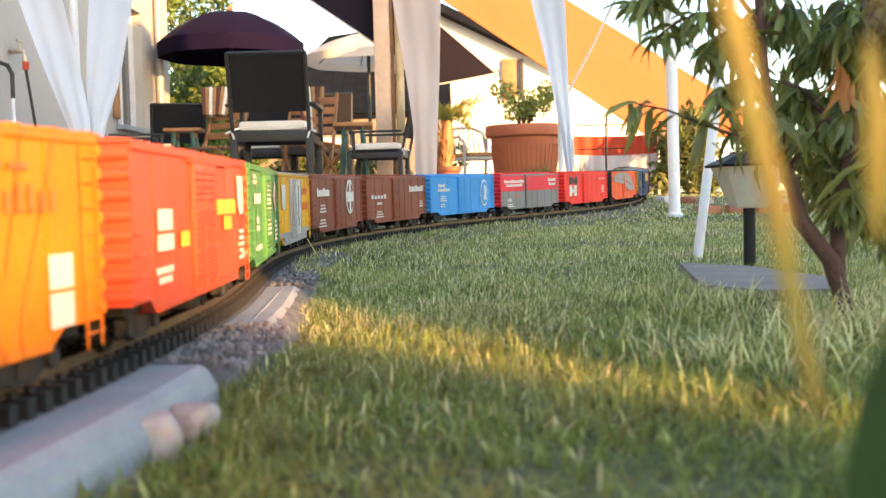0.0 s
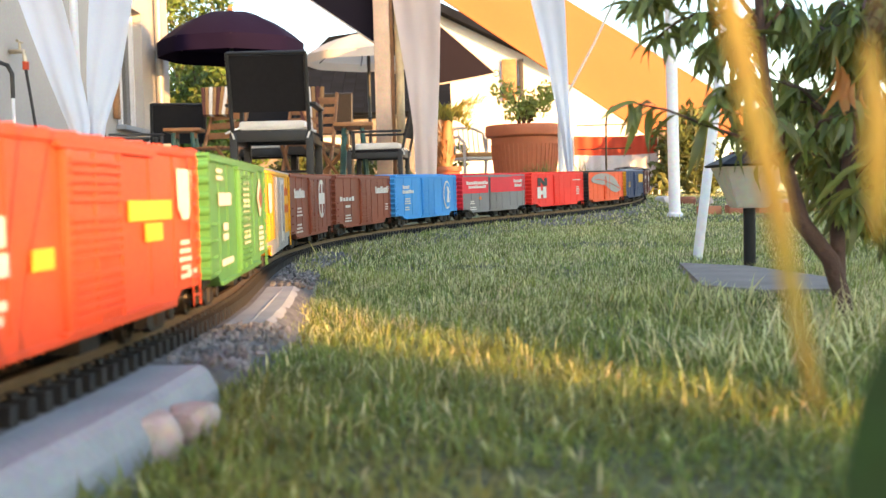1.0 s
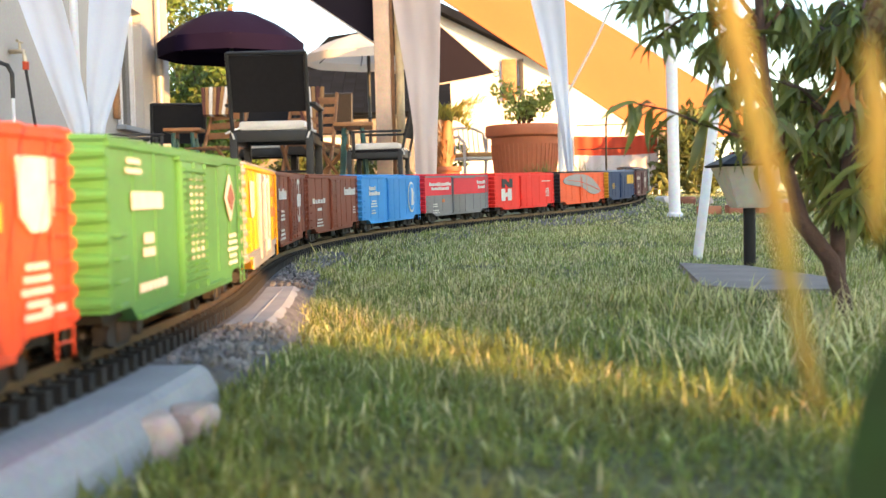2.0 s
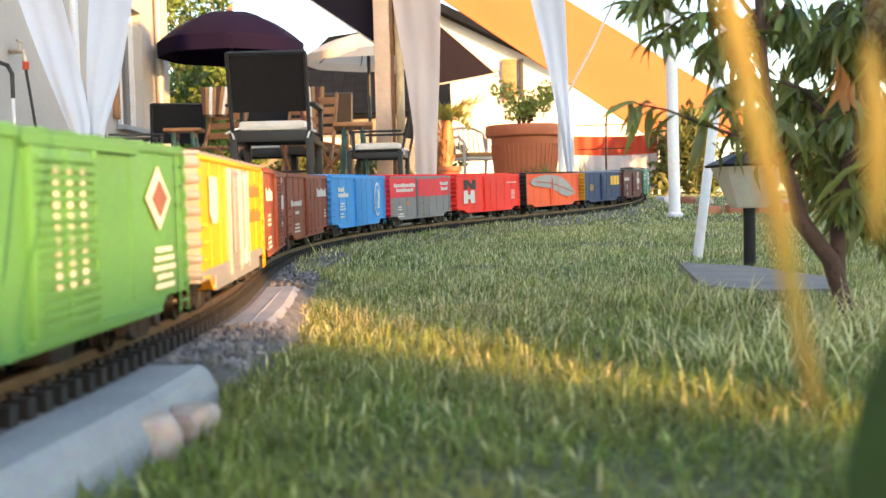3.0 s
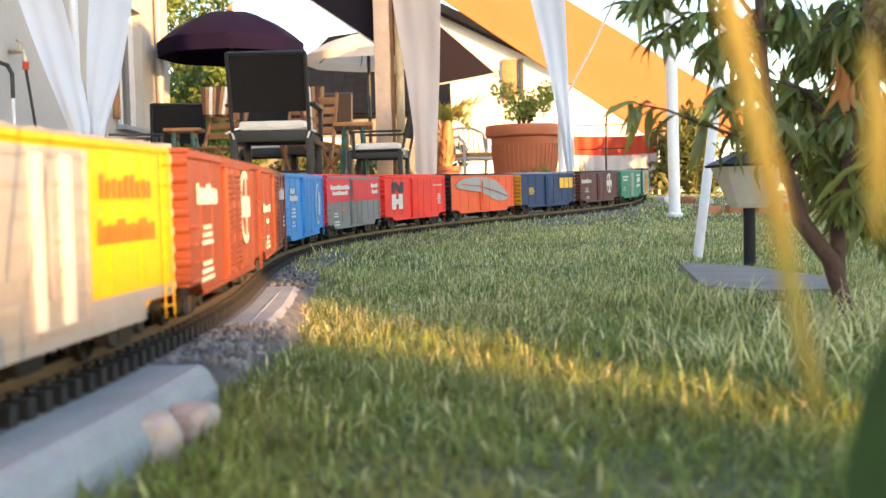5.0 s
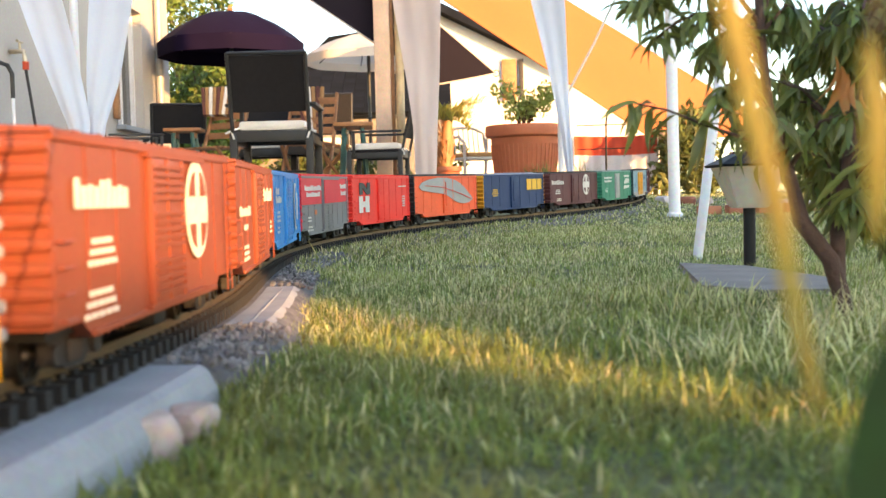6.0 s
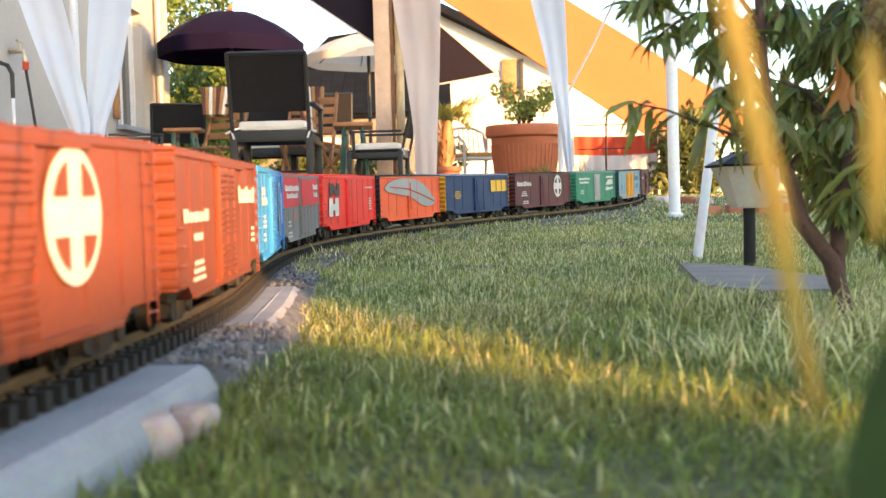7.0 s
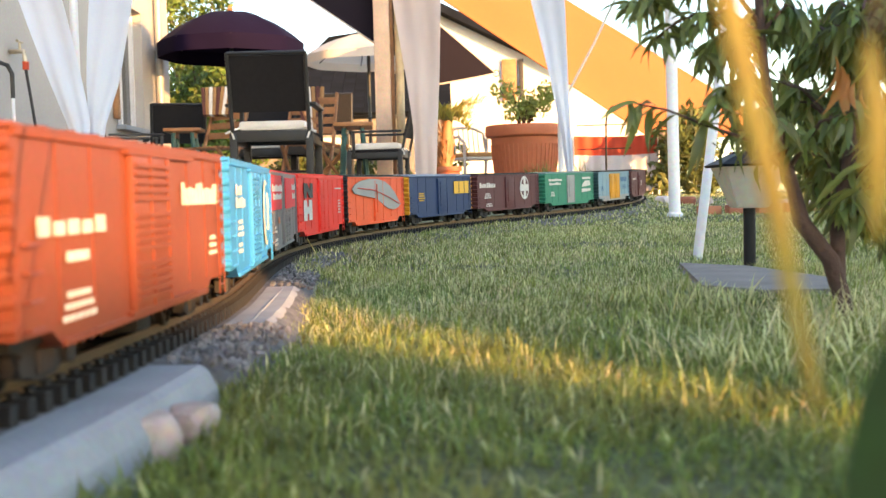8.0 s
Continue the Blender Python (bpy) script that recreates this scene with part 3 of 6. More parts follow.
def bars(bm, u, v, w, h, n=1, gap=0.25, y=SIDE):
    """A word as a row of n plain bars: middle u, v and size w, h as shares of the side."""
    step = w / n
    for k in range(n):
        cx = u - w / 2 + (k + 0.5) * step
        hh = h * (1.0, 0.74, 0.80, 0.74, 0.96)[k % 5] if n > 4 and h > 0.05 else h
        box(bm, step * (1 - gap if n > 1 else 1) * LONG, 0.0008, hh * (EAVE - SILL), fx(cx), y, fz(v - (h - hh) / 2))
    return bm


def flat_shape(bm, outline, y=SIDE, thick=0.0008):
    pts = [(fx(u), fz(v)) for u, v in outline]
    return prism(bm, pts, y - thick / 2, y + thick / 2)


def oval(u, v, ru, rv, n=32):
    return [(u + ru * math.cos(2 * math.pi * k / n), v + rv * math.sin(2 * math.pi * k / n)) for k in range(n)]


CARS = []


def islands(bm):
    """Each loose piece of a mesh as a mesh of its own."""
    left, out = set(bm.verts), []
    for v in list(bm.verts):
        if v not in left:
            continue
        stack, seen = [v], {v: None}
        left.discard(v)
        while stack:
            for e in stack.pop().link_edges:
                for w in e.verts:
                    if w in left:
                        left.discard(w)
                        seen[w] = None
                        stack.append(w)
        piece = B()
        to = {w: piece.verts.new(w.co) for w in seen}
        for f in {f: None for w in seen for f in w.link_faces}:
            piece.faces.new([to[w] for w in f.verts])
        out.append(piece)
    bm.free()
    return out


def boxcar(label, paint, ends, roof, marks, doors="one", door_paint=None, sill=None, upper=None):
    car = thing("boxcar", Matrix(), label, "boxcar", "boxcars of the train")
    body = part_of("body", dyed("body", body_shape, paint), paint, car)
    r = part_of("roof", dyed("roof", roof_shape, roof), roof, car)
    part_of("roof_walkway", dyed("walkway", walkway_shape, roof), roof, r)
    for sgn in (-1, 1):
        e = part_of("end_wall", dyed("end_wall", end_shape, ends), ends, car)
        e.matrix_basis = pose(sgn * (LONG / 2 - 0.0045), 0, 0, 0, 0, 0 if sgn < 0 else 180)
        for k in range(8):
            rib = part_of("end_rib", dyed("end_rib", end_rib_shape, ends), ends, e)
            rib.matrix_basis = pose(0, 0, SILL + 0.010 + (k + 0.5) * (EAVE - SILL - 0.011) / 8)
        for key, make, out in (("eave_strip", eave_shape, 0.0002), ("sill_strip", sill_strip_shape, 0.0001)):
            part_of(key, dyed(key, make, paint), paint, car).matrix_basis = pose(0, sgn * (HALF + out), 0)
        for k in range(9):
            px = (k - 4) * (LONG - 0.016) / 8
            if abs(px) > 0.06:
                part_of("side_seam", dyed("side_seam", seam_shape, paint), paint, body).matrix_basis = pose(px, sgn * (HALF - 0.0005), 0)
        c = part_of("coupler", dyed("coupler", coupler_shape, M_BLACK), M_BLACK, car)
        c.matrix_basis = pose(sgn * (LONG / 2 + 0.004), 0, 0, 0, 0, 180 if sgn < 0 else 0)
        la = part_of("ladder", dyed("ladder", ladder_shape, paint), paint, car)
        la.matrix_basis = pose(sgn * -(LONG / 2 - 0.018), sgn * -(-HALF - 0.0024), 0)
        gr = part_of("grab_irons", dyed("grab_irons", grabs_shape, paint), paint, car)
        gr.matrix_basis = pose(sgn * -(LONG / 2 - 0.018), sgn * (-HALF - 0.003), 0, 0, 0, 0 if sgn > 0 else 180)
    dp = door_paint or paint
    for sgn in (-1, 1):
        if doors == "two":
            for px in (-0.033, 0.033):
                d = part_of("door", dyed("plain_door", plain_door_shape, dp), dp, car)
                d.matrix_basis = pose(px * -sgn, sgn * (HALF + 0.0014), 0, 0, 0, 0 if sgn < 0 else 180)
                finish_plain_door(d, dp)
        else:
            key, make = ("plain_door", plain_door_shape) if doors == "plain" else ("door", door_shape)
            d = part_of("door", dyed(key, make, dp), dp, car)
            d.matrix_basis = pose(0, sgn * (HALF + 0.0016), 0, 0, 0, 0 if sgn < 0 else 180)
            if key == "plain_door":
                finish_plain_door(d, dp)
            else:
                for px in (-0.039, 0, 0.039):
                    part_of("door_stile", dyed("door_stile", door_stile_shape, dp), dp, d).matrix_basis = pose(px, 0, 0)
                for z in (EAVE - 0.0054, SILL + 0.0050):
                    part_of("door_track", dyed("door_track", door_track_shape, paint), paint, car).matrix_basis = pose(0, sgn * (HALF + 0.0016), z, 0, 0, 0 if sgn < 0 else 180)
            if key == "door":
                for k in range(17):
                    if k % 6 != 5:
                        part_of("door_rib", dyed("door_rib", door_rib_shape, dp), dp, d).matrix_basis = pose(0, 0, SILL + 0.013 + k * (EAVE - SILL - 0.026) / 16)
    part_of("underframe", dyed("underframe", underframe_shape, M_BLACK), M_BLACK, car)
    if sill:
        bm = B()
        for sgn in (-1, 1):
            box(bm, 0.300, 0.0016, 0.013, 0, sgn * (HALF + 0.0012), SILL + 0.006)
            box(bm, LONG - 0.014, 0.0012, 0.008, 0, sgn * (HALF + 0.0008), SILL + 0.015)
        for piece in islands(bm):
            part("side_sill", piece, sill, car, "silver side sill")
    if upper:
        for sgn in (-1, 1):
            for a, b in ((0.0, 0.395), (0.605, 1.0)):
                part("upper_panel", box(B(), (b - a) * (LONG - 0.013), 0.0012, 0.47 * (EAVE - SILL), fx((a + b) / 2), sgn * (HALF + 0.0004), fz(0.755)), upper, car, "red upper half of the side")
            part("upper_panel", box(B(), 0.0800, 0.0012, 0.42 * (EAVE - SILL), 0, sgn * (HALF + 0.0056), fz(0.73)), upper, car, "red upper half of the door")
    trucks = []
    for sgn in (-1, 1):
        tr = part_of("truck", dyed("bolster", bolster_shape, M_TRUCK), M_TRUCK, car)
        tr.matrix_basis = pose(sgn * 0.145, 0, 0)
        for sy in (-1, 1):
            sf = part_of("sideframe", dyed("sideframe", sideframe_shape, M_TRUCK), M_TRUCK, tr)
            sf.matrix_basis = pose(0, sy * 0.036, 0, 0, 0, 0 if sy < 0 else 180)
        wheels = []
        for px in (-0.028, 0.028):
            wh = part_of("wheelset", dyed("wheelset", wheelset_shape, M_STEEL), M_STEEL, tr)
            wh.matrix_basis = pose(px, 0, 0.0155)
            wheels.append((wh, px))
        trucks.append((tr, sgn, wheels))
    for name, bm, m, lab in marks:
        for piece in islands(bm):
            part(name, piece, m, car, lab, smooth=False)
    CARS.append((car, trucks))


def paint(name, col, alt=None):
    return mat(name, col, 0.42, dark=0.84, alt=alt, scale=14, fine=260, bump=0.06, gloss=0.18)


def ring_emblem(u, v, ru, rv):
    """A round white badge crossed by a bar and a pillar."""
    bm = B()
    flat_shape(bm, oval(u, v, ru, rv))
    return bm


def small_print(bm, u, v, n=3, w=0.10):
    for k in range(n):
        bars(bm, u, v - k * 0.055, w * (0.7 + 0.3 * ((k * 7) % 3) / 2), 0.03, 5, 0.3)
    return bm


def build_train():
    white, ink, yel = M_WHITE, M_INK, M_YELLOW_INK
    black_roof = paint("black_roof", (0.03, 0.03, 0.032))
    # orange car with dark lettering
    p = paint("orange_paint", (0.80, 0.195, 0.014))
    boxcar("bright orange model boxcar with dark lettering", p, p, p,
           [("lettering", bars(bars(bars(B(), 0.72, 0.70, 0.32, 0.13, 13, 0.55), 0.74, 0.84, 0.16, 0.03, 3), 0.20, 0.70, 0.28, 0.13, 11, 0.55), M_RED_INK, "rust-red lettering bars"),
            ("data_panel", bars(bars(bars(B(), 0.88, 0.36, 0.055, 0.16), 0.88, 0.18, 0.055, 0.16), 0.18, 0.3, 0.1, 0.12), white, "white data panels")])
    # vermilion car
    p = paint("vermilion_paint", (0.60, 0.085, 0.040))
    boxcar("vermilion red model boxcar with yellow and white patches", p, p, p,
           [("lettering", small_print(bars(bars(bars(bars(bars(B(), 0.20, 0.56, 0.09, 0.13), 0.20, 0.42, 0.10, 0.10), 0.19, 0.25, 0.11, 0.04, 4), 0.19, 0.19, 0.09, 0.04, 3), 0.94, 0.20, 0.05, 0.03),
                                      0.905, 0.40, 5, 0.07), white, "white lettering bars"),
            ("shield", flat_shape(B(), [(0.87, 0.88), (0.95, 0.88), (0.945, 0.62), (0.925, 0.55), (0.895, 0.55), (0.875, 0.62)]), white, "white shield badge"),
            ("yellow_patch", bars(bars(bars(B(), 0.735, 0.62, 0.20, 0.12), 0.745, 0.49, 0.08, 0.11), 0.34, 0.42, 0.06, 0.10), yel, "yellow patches")])
    # green car
    p = paint("green_paint", (0.085, 0.255, 0.085))
    tall = B()
    for u in (0.46, 0.50, 0.54):
        for k in range(11):
            bars(tall, u, 0.28 + k * 0.055, 0.011, 0.030, y=SIDE - 0.0032)
    boxcar("green model boxcar with white lettering and a diamond badge", p, p, p,
           [("lettering", small_print(small_print(bars(bars(bars(bars(B(), 0.20, 0.68, 0.17, 0.10), 0.2, 0.46, 0.05, 0.06), 0.2, 0.38, 0.07, 0.05, 2), 0.22, 0.18, 0.16, 0.05, 6), 0.87, 0.38, 5, 0.11), 0.13, 0.9, 2, 0.1), white, "white lettering bars"),
            ("door_lettering", tall, white, "white lettering bars on the door"),
            ("diamond_badge", flat_shape(B(), [(0.85, 0.50), (0.905, 0.69), (0.85, 0.88), (0.795, 0.69)]), white, "white diamond badge"),
            ("badge_centre", flat_shape(B(), [(0.85, 0.58), (0.885, 0.69), (0.85, 0.80), (0.815, 0.69)], SIDE - 0.0012), mat("badge_brown", (0.22, 0.09, 0.06)), "brown badge centre")])
    # yellow car with silver doors and ends
    p = paint("yellow_paint", (0.84, 0.42, 0.015))
    strips = [("door_strip", box(B(), 0.012, 0.002, 0.088, fx(u), SIDE - 0.0018, fz(0.50)), white, "white upright door strip") for u in (0.505, 0.585)]
    boxcar("yellow model boxcar with silver ends, sill and double doors", p, M_SILVER, M_SILVER,
           [("lettering", bars(bars(B(), 0.80, 0.76, 0.20, 0.13, 9, 0.62), 0.80, 0.52, 0.22, 0.13, 13, 0.62), M_RED_INK, "red lettering bars"),
            ("shield", flat_shape(B(), [(0.11, 0.85), (0.20, 0.85), (0.20, 0.56), (0.18, 0.50), (0.13, 0.50), (0.11, 0.56)]), white, "white shield badge")] + strips,
           doors="two", door_paint=M_SILVER, sill=M_SILVER)
    # oxide red car with round badge
    oxide = paint("oxide_paint", (0.235, 0.064, 0.036))

    def badge_marks(u, ru):
        cross = B()
        for du, dv in ((-1, 1), (1, 1), (-1, -1), (1, -1)):
            arc = [(0.80 * math.cos(q), 0.82 * math.sin(q)) for q in np.linspace(0.36, 1.22, 7)]
            ring = [(0.27, 0.28)] + arc
            flat_shape(cross, [(u + ru * du * a, 0.61 + 0.34 * dv * b) for a, b in (ring if du * dv > 0 else ring[::-1])], SIDE - 0.0012)
        return cross
    boxcar("oxide red model boxcar with white script and round badge", oxide, oxide, oxide,
           [("lettering", small_print(small_print(bars(B(), 0.19, 0.72, 0.22, 0.15, 9, 0.32), 0.18, 0.48, 3, 0.12), 0.17, 0.22, 3, 0.14), white, "white lettering bars"),
            ("badge", ring_emblem(0.705, 0.61, 0.080, 0.34), white, "white oval badge"),
            ("badge_cross", badge_marks(0.705, 0.080), oxide, "")], )
    # second oxide red car
    boxcar("oxide red model boxcar with white italic lettering", oxide, oxide, oxide,
           [("lettering", small_print(small_print(bars(bars(bars(B(), 0.18, 0.57, 0.24, 0.09, 5, 0.3), 0.19, 0.42, 0.08, 0.05, 3, 0.2), 0.82, 0.72, 0.27, 0.15, 11, 0.32), 0.19, 0.24, 3, 0.12), 0.90, 0.40, 3, 0.06), white, "white lettering bars")])
    # blue car
    blue = paint("blue_paint", (0.045, 0.29, 0.66))
    boxcar("sky blue model boxcar with white lettering and oval badge", blue, blue, blue,
           [("lettering", small_print(small_print(bars(bars(B(), 0.16, 0.76, 0.10, 0.09, 5, 0.25), 0.19, 0.65, 0.17, 0.09, 8, 0.25), 0.18, 0.48, 3, 0.10), 0.17, 0.28, 2, 0.08), white, "white lettering bars"),
            ("badge", ring_emblem(0.82, 0.52, 0.062, 0.36), white, "white oval badge"),
            ("badge_field", flat_shape(B(), oval(0.82, 0.52, 0.052, 0.31), SIDE - 0.0012), blue, ""),
            ("badge_figure", flat_shape(B(), [(0.80, 0.33), (0.845, 0.33), (0.84, 0.5), (0.852, 0.62), (0.83, 0.72), (0.805, 0.74), (0.815, 0.6)], SIDE - 0.0022), white, "white badge figure")])
    # two-tone car
    grey, red = paint("grey_paint", (0.21, 0.21, 0.215)), paint("crimson_paint", (0.76, 0.040, 0.060))
    boxcar("red over grey two-tone model boxcar with white lettering", grey, red, red,
           [("lettering", small_print(small_print(bars(bars(bars(bars(B(), 0.22, 0.80, 0.32, 0.09, 12, 0.2), 0.22, 0.69, 0.26, 0.08, 11, 0.2), 0.87, 0.82, 0.15, 0.09, 6, 0.2), 0.87, 0.69, 0.12, 0.09, 5, 0.2), 0.14, 0.30, 2, 0.08), 0.15, 0.14, 2, 0.12), white, "white lettering bars"),
            ("red_dot", bars(B(), 0.26, 0.38, 0.035, 0.08), M_RED_INK, "small red mark")], upper=red)
    # scarlet car
    sc = paint("scarlet_paint", (0.86, 0.050, 0.038))
    boxcar("scarlet model boxcar with black and white block badges", sc, sc, sc,
           [("black_badge", flat_shape(B(), [(0.11, 0.63), (0.16, 0.63), (0.16, 0.76), (0.22, 0.63), (0.28, 0.63), (0.28, 0.88), (0.23, 0.88), (0.23, 0.75), (0.17, 0.88), (0.11, 0.88)]), ink, "black block badge"),
            ("white_badge", bars(bars(bars(B(), 0.13, 0.43, 0.06, 0.34), 0.23, 0.43, 0.06, 0.34), 0.18, 0.43, 0.06, 0.12), white, "white block badge"),
            ("lettering", small_print(bars(B(), 0.85, 0.78, 0.16, 0.03, 8), 0.87, 0.55, 5, 0.07), white, "white lettering bars")])
    # feather car
    fe = paint("coral_paint", (0.88, 0.135, 0.050))
    outline = [(0.06, 0.74), (0.10, 0.84), (0.20, 0.92), (0.34, 0.96), (0.48, 0.95), (0.60, 0.90), (0.70, 0.80), (0.78, 0.66), (0.86, 0.48), (0.90, 0.38),
               (0.84, 0.30), (0.76, 0.27), (0.66, 0.30), (0.58, 0.38), (0.50, 0.48), (0.42, 0.55), (0.32, 0.58), (0.20, 0.62), (0.10, 0.66)]
    quill = B()
    tube(quill, [(fx(0.14), SIDE - 0.0040, fz(0.77)), (fx(0.40), SIDE - 0.0040, fz(0.72)), (fx(0.65), SIDE - 0.0040, fz(0.56)), (fx(0.86), SIDE - 0.0040, fz(0.39))], 0.0010, 6)
    boxcar("coral red model boxcar with a large silver feather and black roof", fe, black_roof, black_roof,
           [("feather", flat_shape(B(), outline, SIDE - 0.0014, 0.002), M_SILVER, "silver feather emblem"), ("quill", quill, sc, "red feather quill")], doors="plain")
    # navy car with ochre ends
    na, oc, lr = paint("navy_paint", (0.026, 0.050, 0.125)), paint("ochre_paint", (0.72, 0.33, 0.03)), paint("pale_blue_roof", (0.24, 0.29, 0.38))
    boxcar("navy blue model boxcar with ochre ends and yellow lettering", na, oc, lr,
           [("lettering", bars(B(), 0.82, 0.70, 0.27, 0.32, 3, 0.14), yel, "bold yellow lettering bars"),
            ("data", small_print(small_print(B(), 0.18, 0.58, 4, 0.10), 0.55, 0.55, 1, 0.05), yel, "yellow data bars")], doors="plain")
    # brown car with badge
    br = paint("brown_paint", (0.115, 0.042, 0.045))
    boxcar("dark brown model boxcar with white script and oval badge", br, br, black_roof,
           [("lettering", small_print(small_print(bars(B(), 0.15, 0.72, 0.24, 0.14, 9, 0.32), 0.15, 0.48, 3, 0.10), 0.17, 0.2, 2, 0.12), white, "white lettering bars"),
            ("badge", ring_emblem(0.74, 0.61, 0.072, 0.34), white, "white oval badge"), ("badge_cross", badge_marks(0.74, 0.072), br, "")], doors="plain")
    # dark green car with silver door
    dg = paint("dark_green_paint", (0.034, 0.23, 0.14))
    boxcar("dark green model boxcar with a pale door and white badge", dg, dg, paint("pale_green_roof", (0.20, 0.32, 0.30)),
           [("lettering", small_print(bars(bars(B(), 0.20, 0.80, 0.26, 0.08, 9, 0.2), 0.19, 0.68, 0.22, 0.08, 8, 0.2), 0.14, 0.42, 3, 0.08), white, "white lettering bars"),
            ("badge", flat_shape(flat_shape(flat_shape(B(), [(0.74, 0.86), (0.92, 0.86), (0.92, 0.79), (0.74, 0.79)]), [(0.80, 0.74), (0.90, 0.74), (0.92, 0.58), (0.74, 0.54), (0.74, 0.60)]), [(0.73, 0.48), (0.92, 0.48), (0.92, 0.40), (0.73, 0.36)]), white, "white angular badge")],
           doors="plain", door_paint=M_SILVER)
    # pale blue car with amber door
    pb = paint("pale_blue_paint", (0.22, 0.36, 0.43))
    boxcar("pale blue model boxcar with an amber door", pb, paint("dark_teal", (0.03, 0.07, 0.075)), black_roof,
           [("lettering", small_print(small_print(bars(B(), 0.80, 0.72, 0.20, 0.16, 4, 0.2), 0.82, 0.5, 3, 0.14), 0.12, 0.5, 3, 0.08), M_BLUE_INK, "dark blue lettering bars")],
           doors="two", door_paint=oc, sill=M_SILVER)
    boxcar("dark brown model boxcar with a white monogram", br, br, black_roof,
           [("monogram", bars(bars(B(), 0.62, 0.52, 0.11, 0.20, 2, 0.2), 0.18, 0.7, 0.2, 0.08, 6), white, "white monogram bars")], doors="plain")


# ---- how the train runs ----
SPEED, LEAD, PITCH = 0.25, 0.0104, 0.4622


def car_pose(s):
    a, b = on_track(s - 0.145, bed=False)[0], on_track(s + 0.145, bed=False)[0]
    d = (b - a).normalized()
    y = Vector((0, 0, 1)).cross(d).normalized()
    return Matrix.Translation((a + b) / 2) @ Matrix((d, y, d.cross(y))).transposed().to_4x4(), math.atan2(d.y, d.x)


def motions():
    for i, (car, trucks) in enumerate(CARS):
        def place(t):
            return LEAD + (i + 1) * PITCH - travelled(t)
        times = [0.2 * k for k in range(41)]
        walk(car, [(t, car_pose(place(t))[0]) for t in times])
        for tr, sgn, wheels in trucks:
            rows = []
            for t in times:
                yaw = on_track(place(t) + sgn * 0.145)[1] - car_pose(place(t))[1]
                rows.append((t, pose(sgn * 0.145, 0, 0, 0, 0, math.degrees(yaw))))
            walk(tr, rows)
            for wh, px in wheels:
                walk(wh, [(k / 15, Matrix.Translation((px, 0, 0.0155)) @ Matrix.Rotation(-travelled(k / 15) / 0.0155, 4, "Y")) for k in range(121)])


def travelled(t):
    return SPEED * t


# ---- terrace and what stands on it ----
FLOOR = 0.13


def build_terrace():
    slab = thing("terrace", Matrix(), "terrace paved with square stone slabs", "terrace", kind="structure")
    bm = box(B(), 4.6, 7.6, 0.16, -1.5, 10.2, FLOOR - 0.087)
    part("terrace_base", bm, M_CONCRETE, slab)
    me = None
    rng = random.Random(3)
    for i in range(11):
        for j in range(18):
            x, y = -3.6 + i * 0.42, 6.61 + j * 0.42
            if me is None:
                ob = part("paving_slab", box(B(), 0.41, 0.41, 0.012, 0, 0, 0, 0.002), M_PAVING, slab)
                me = ob.data
            else:
                ob = part_of("paving_slab", me, M_PAVING, slab)
            ob.matrix_basis = pose(x, y, FLOOR - 0.006 + rng.uniform(-0.001, 0.001))


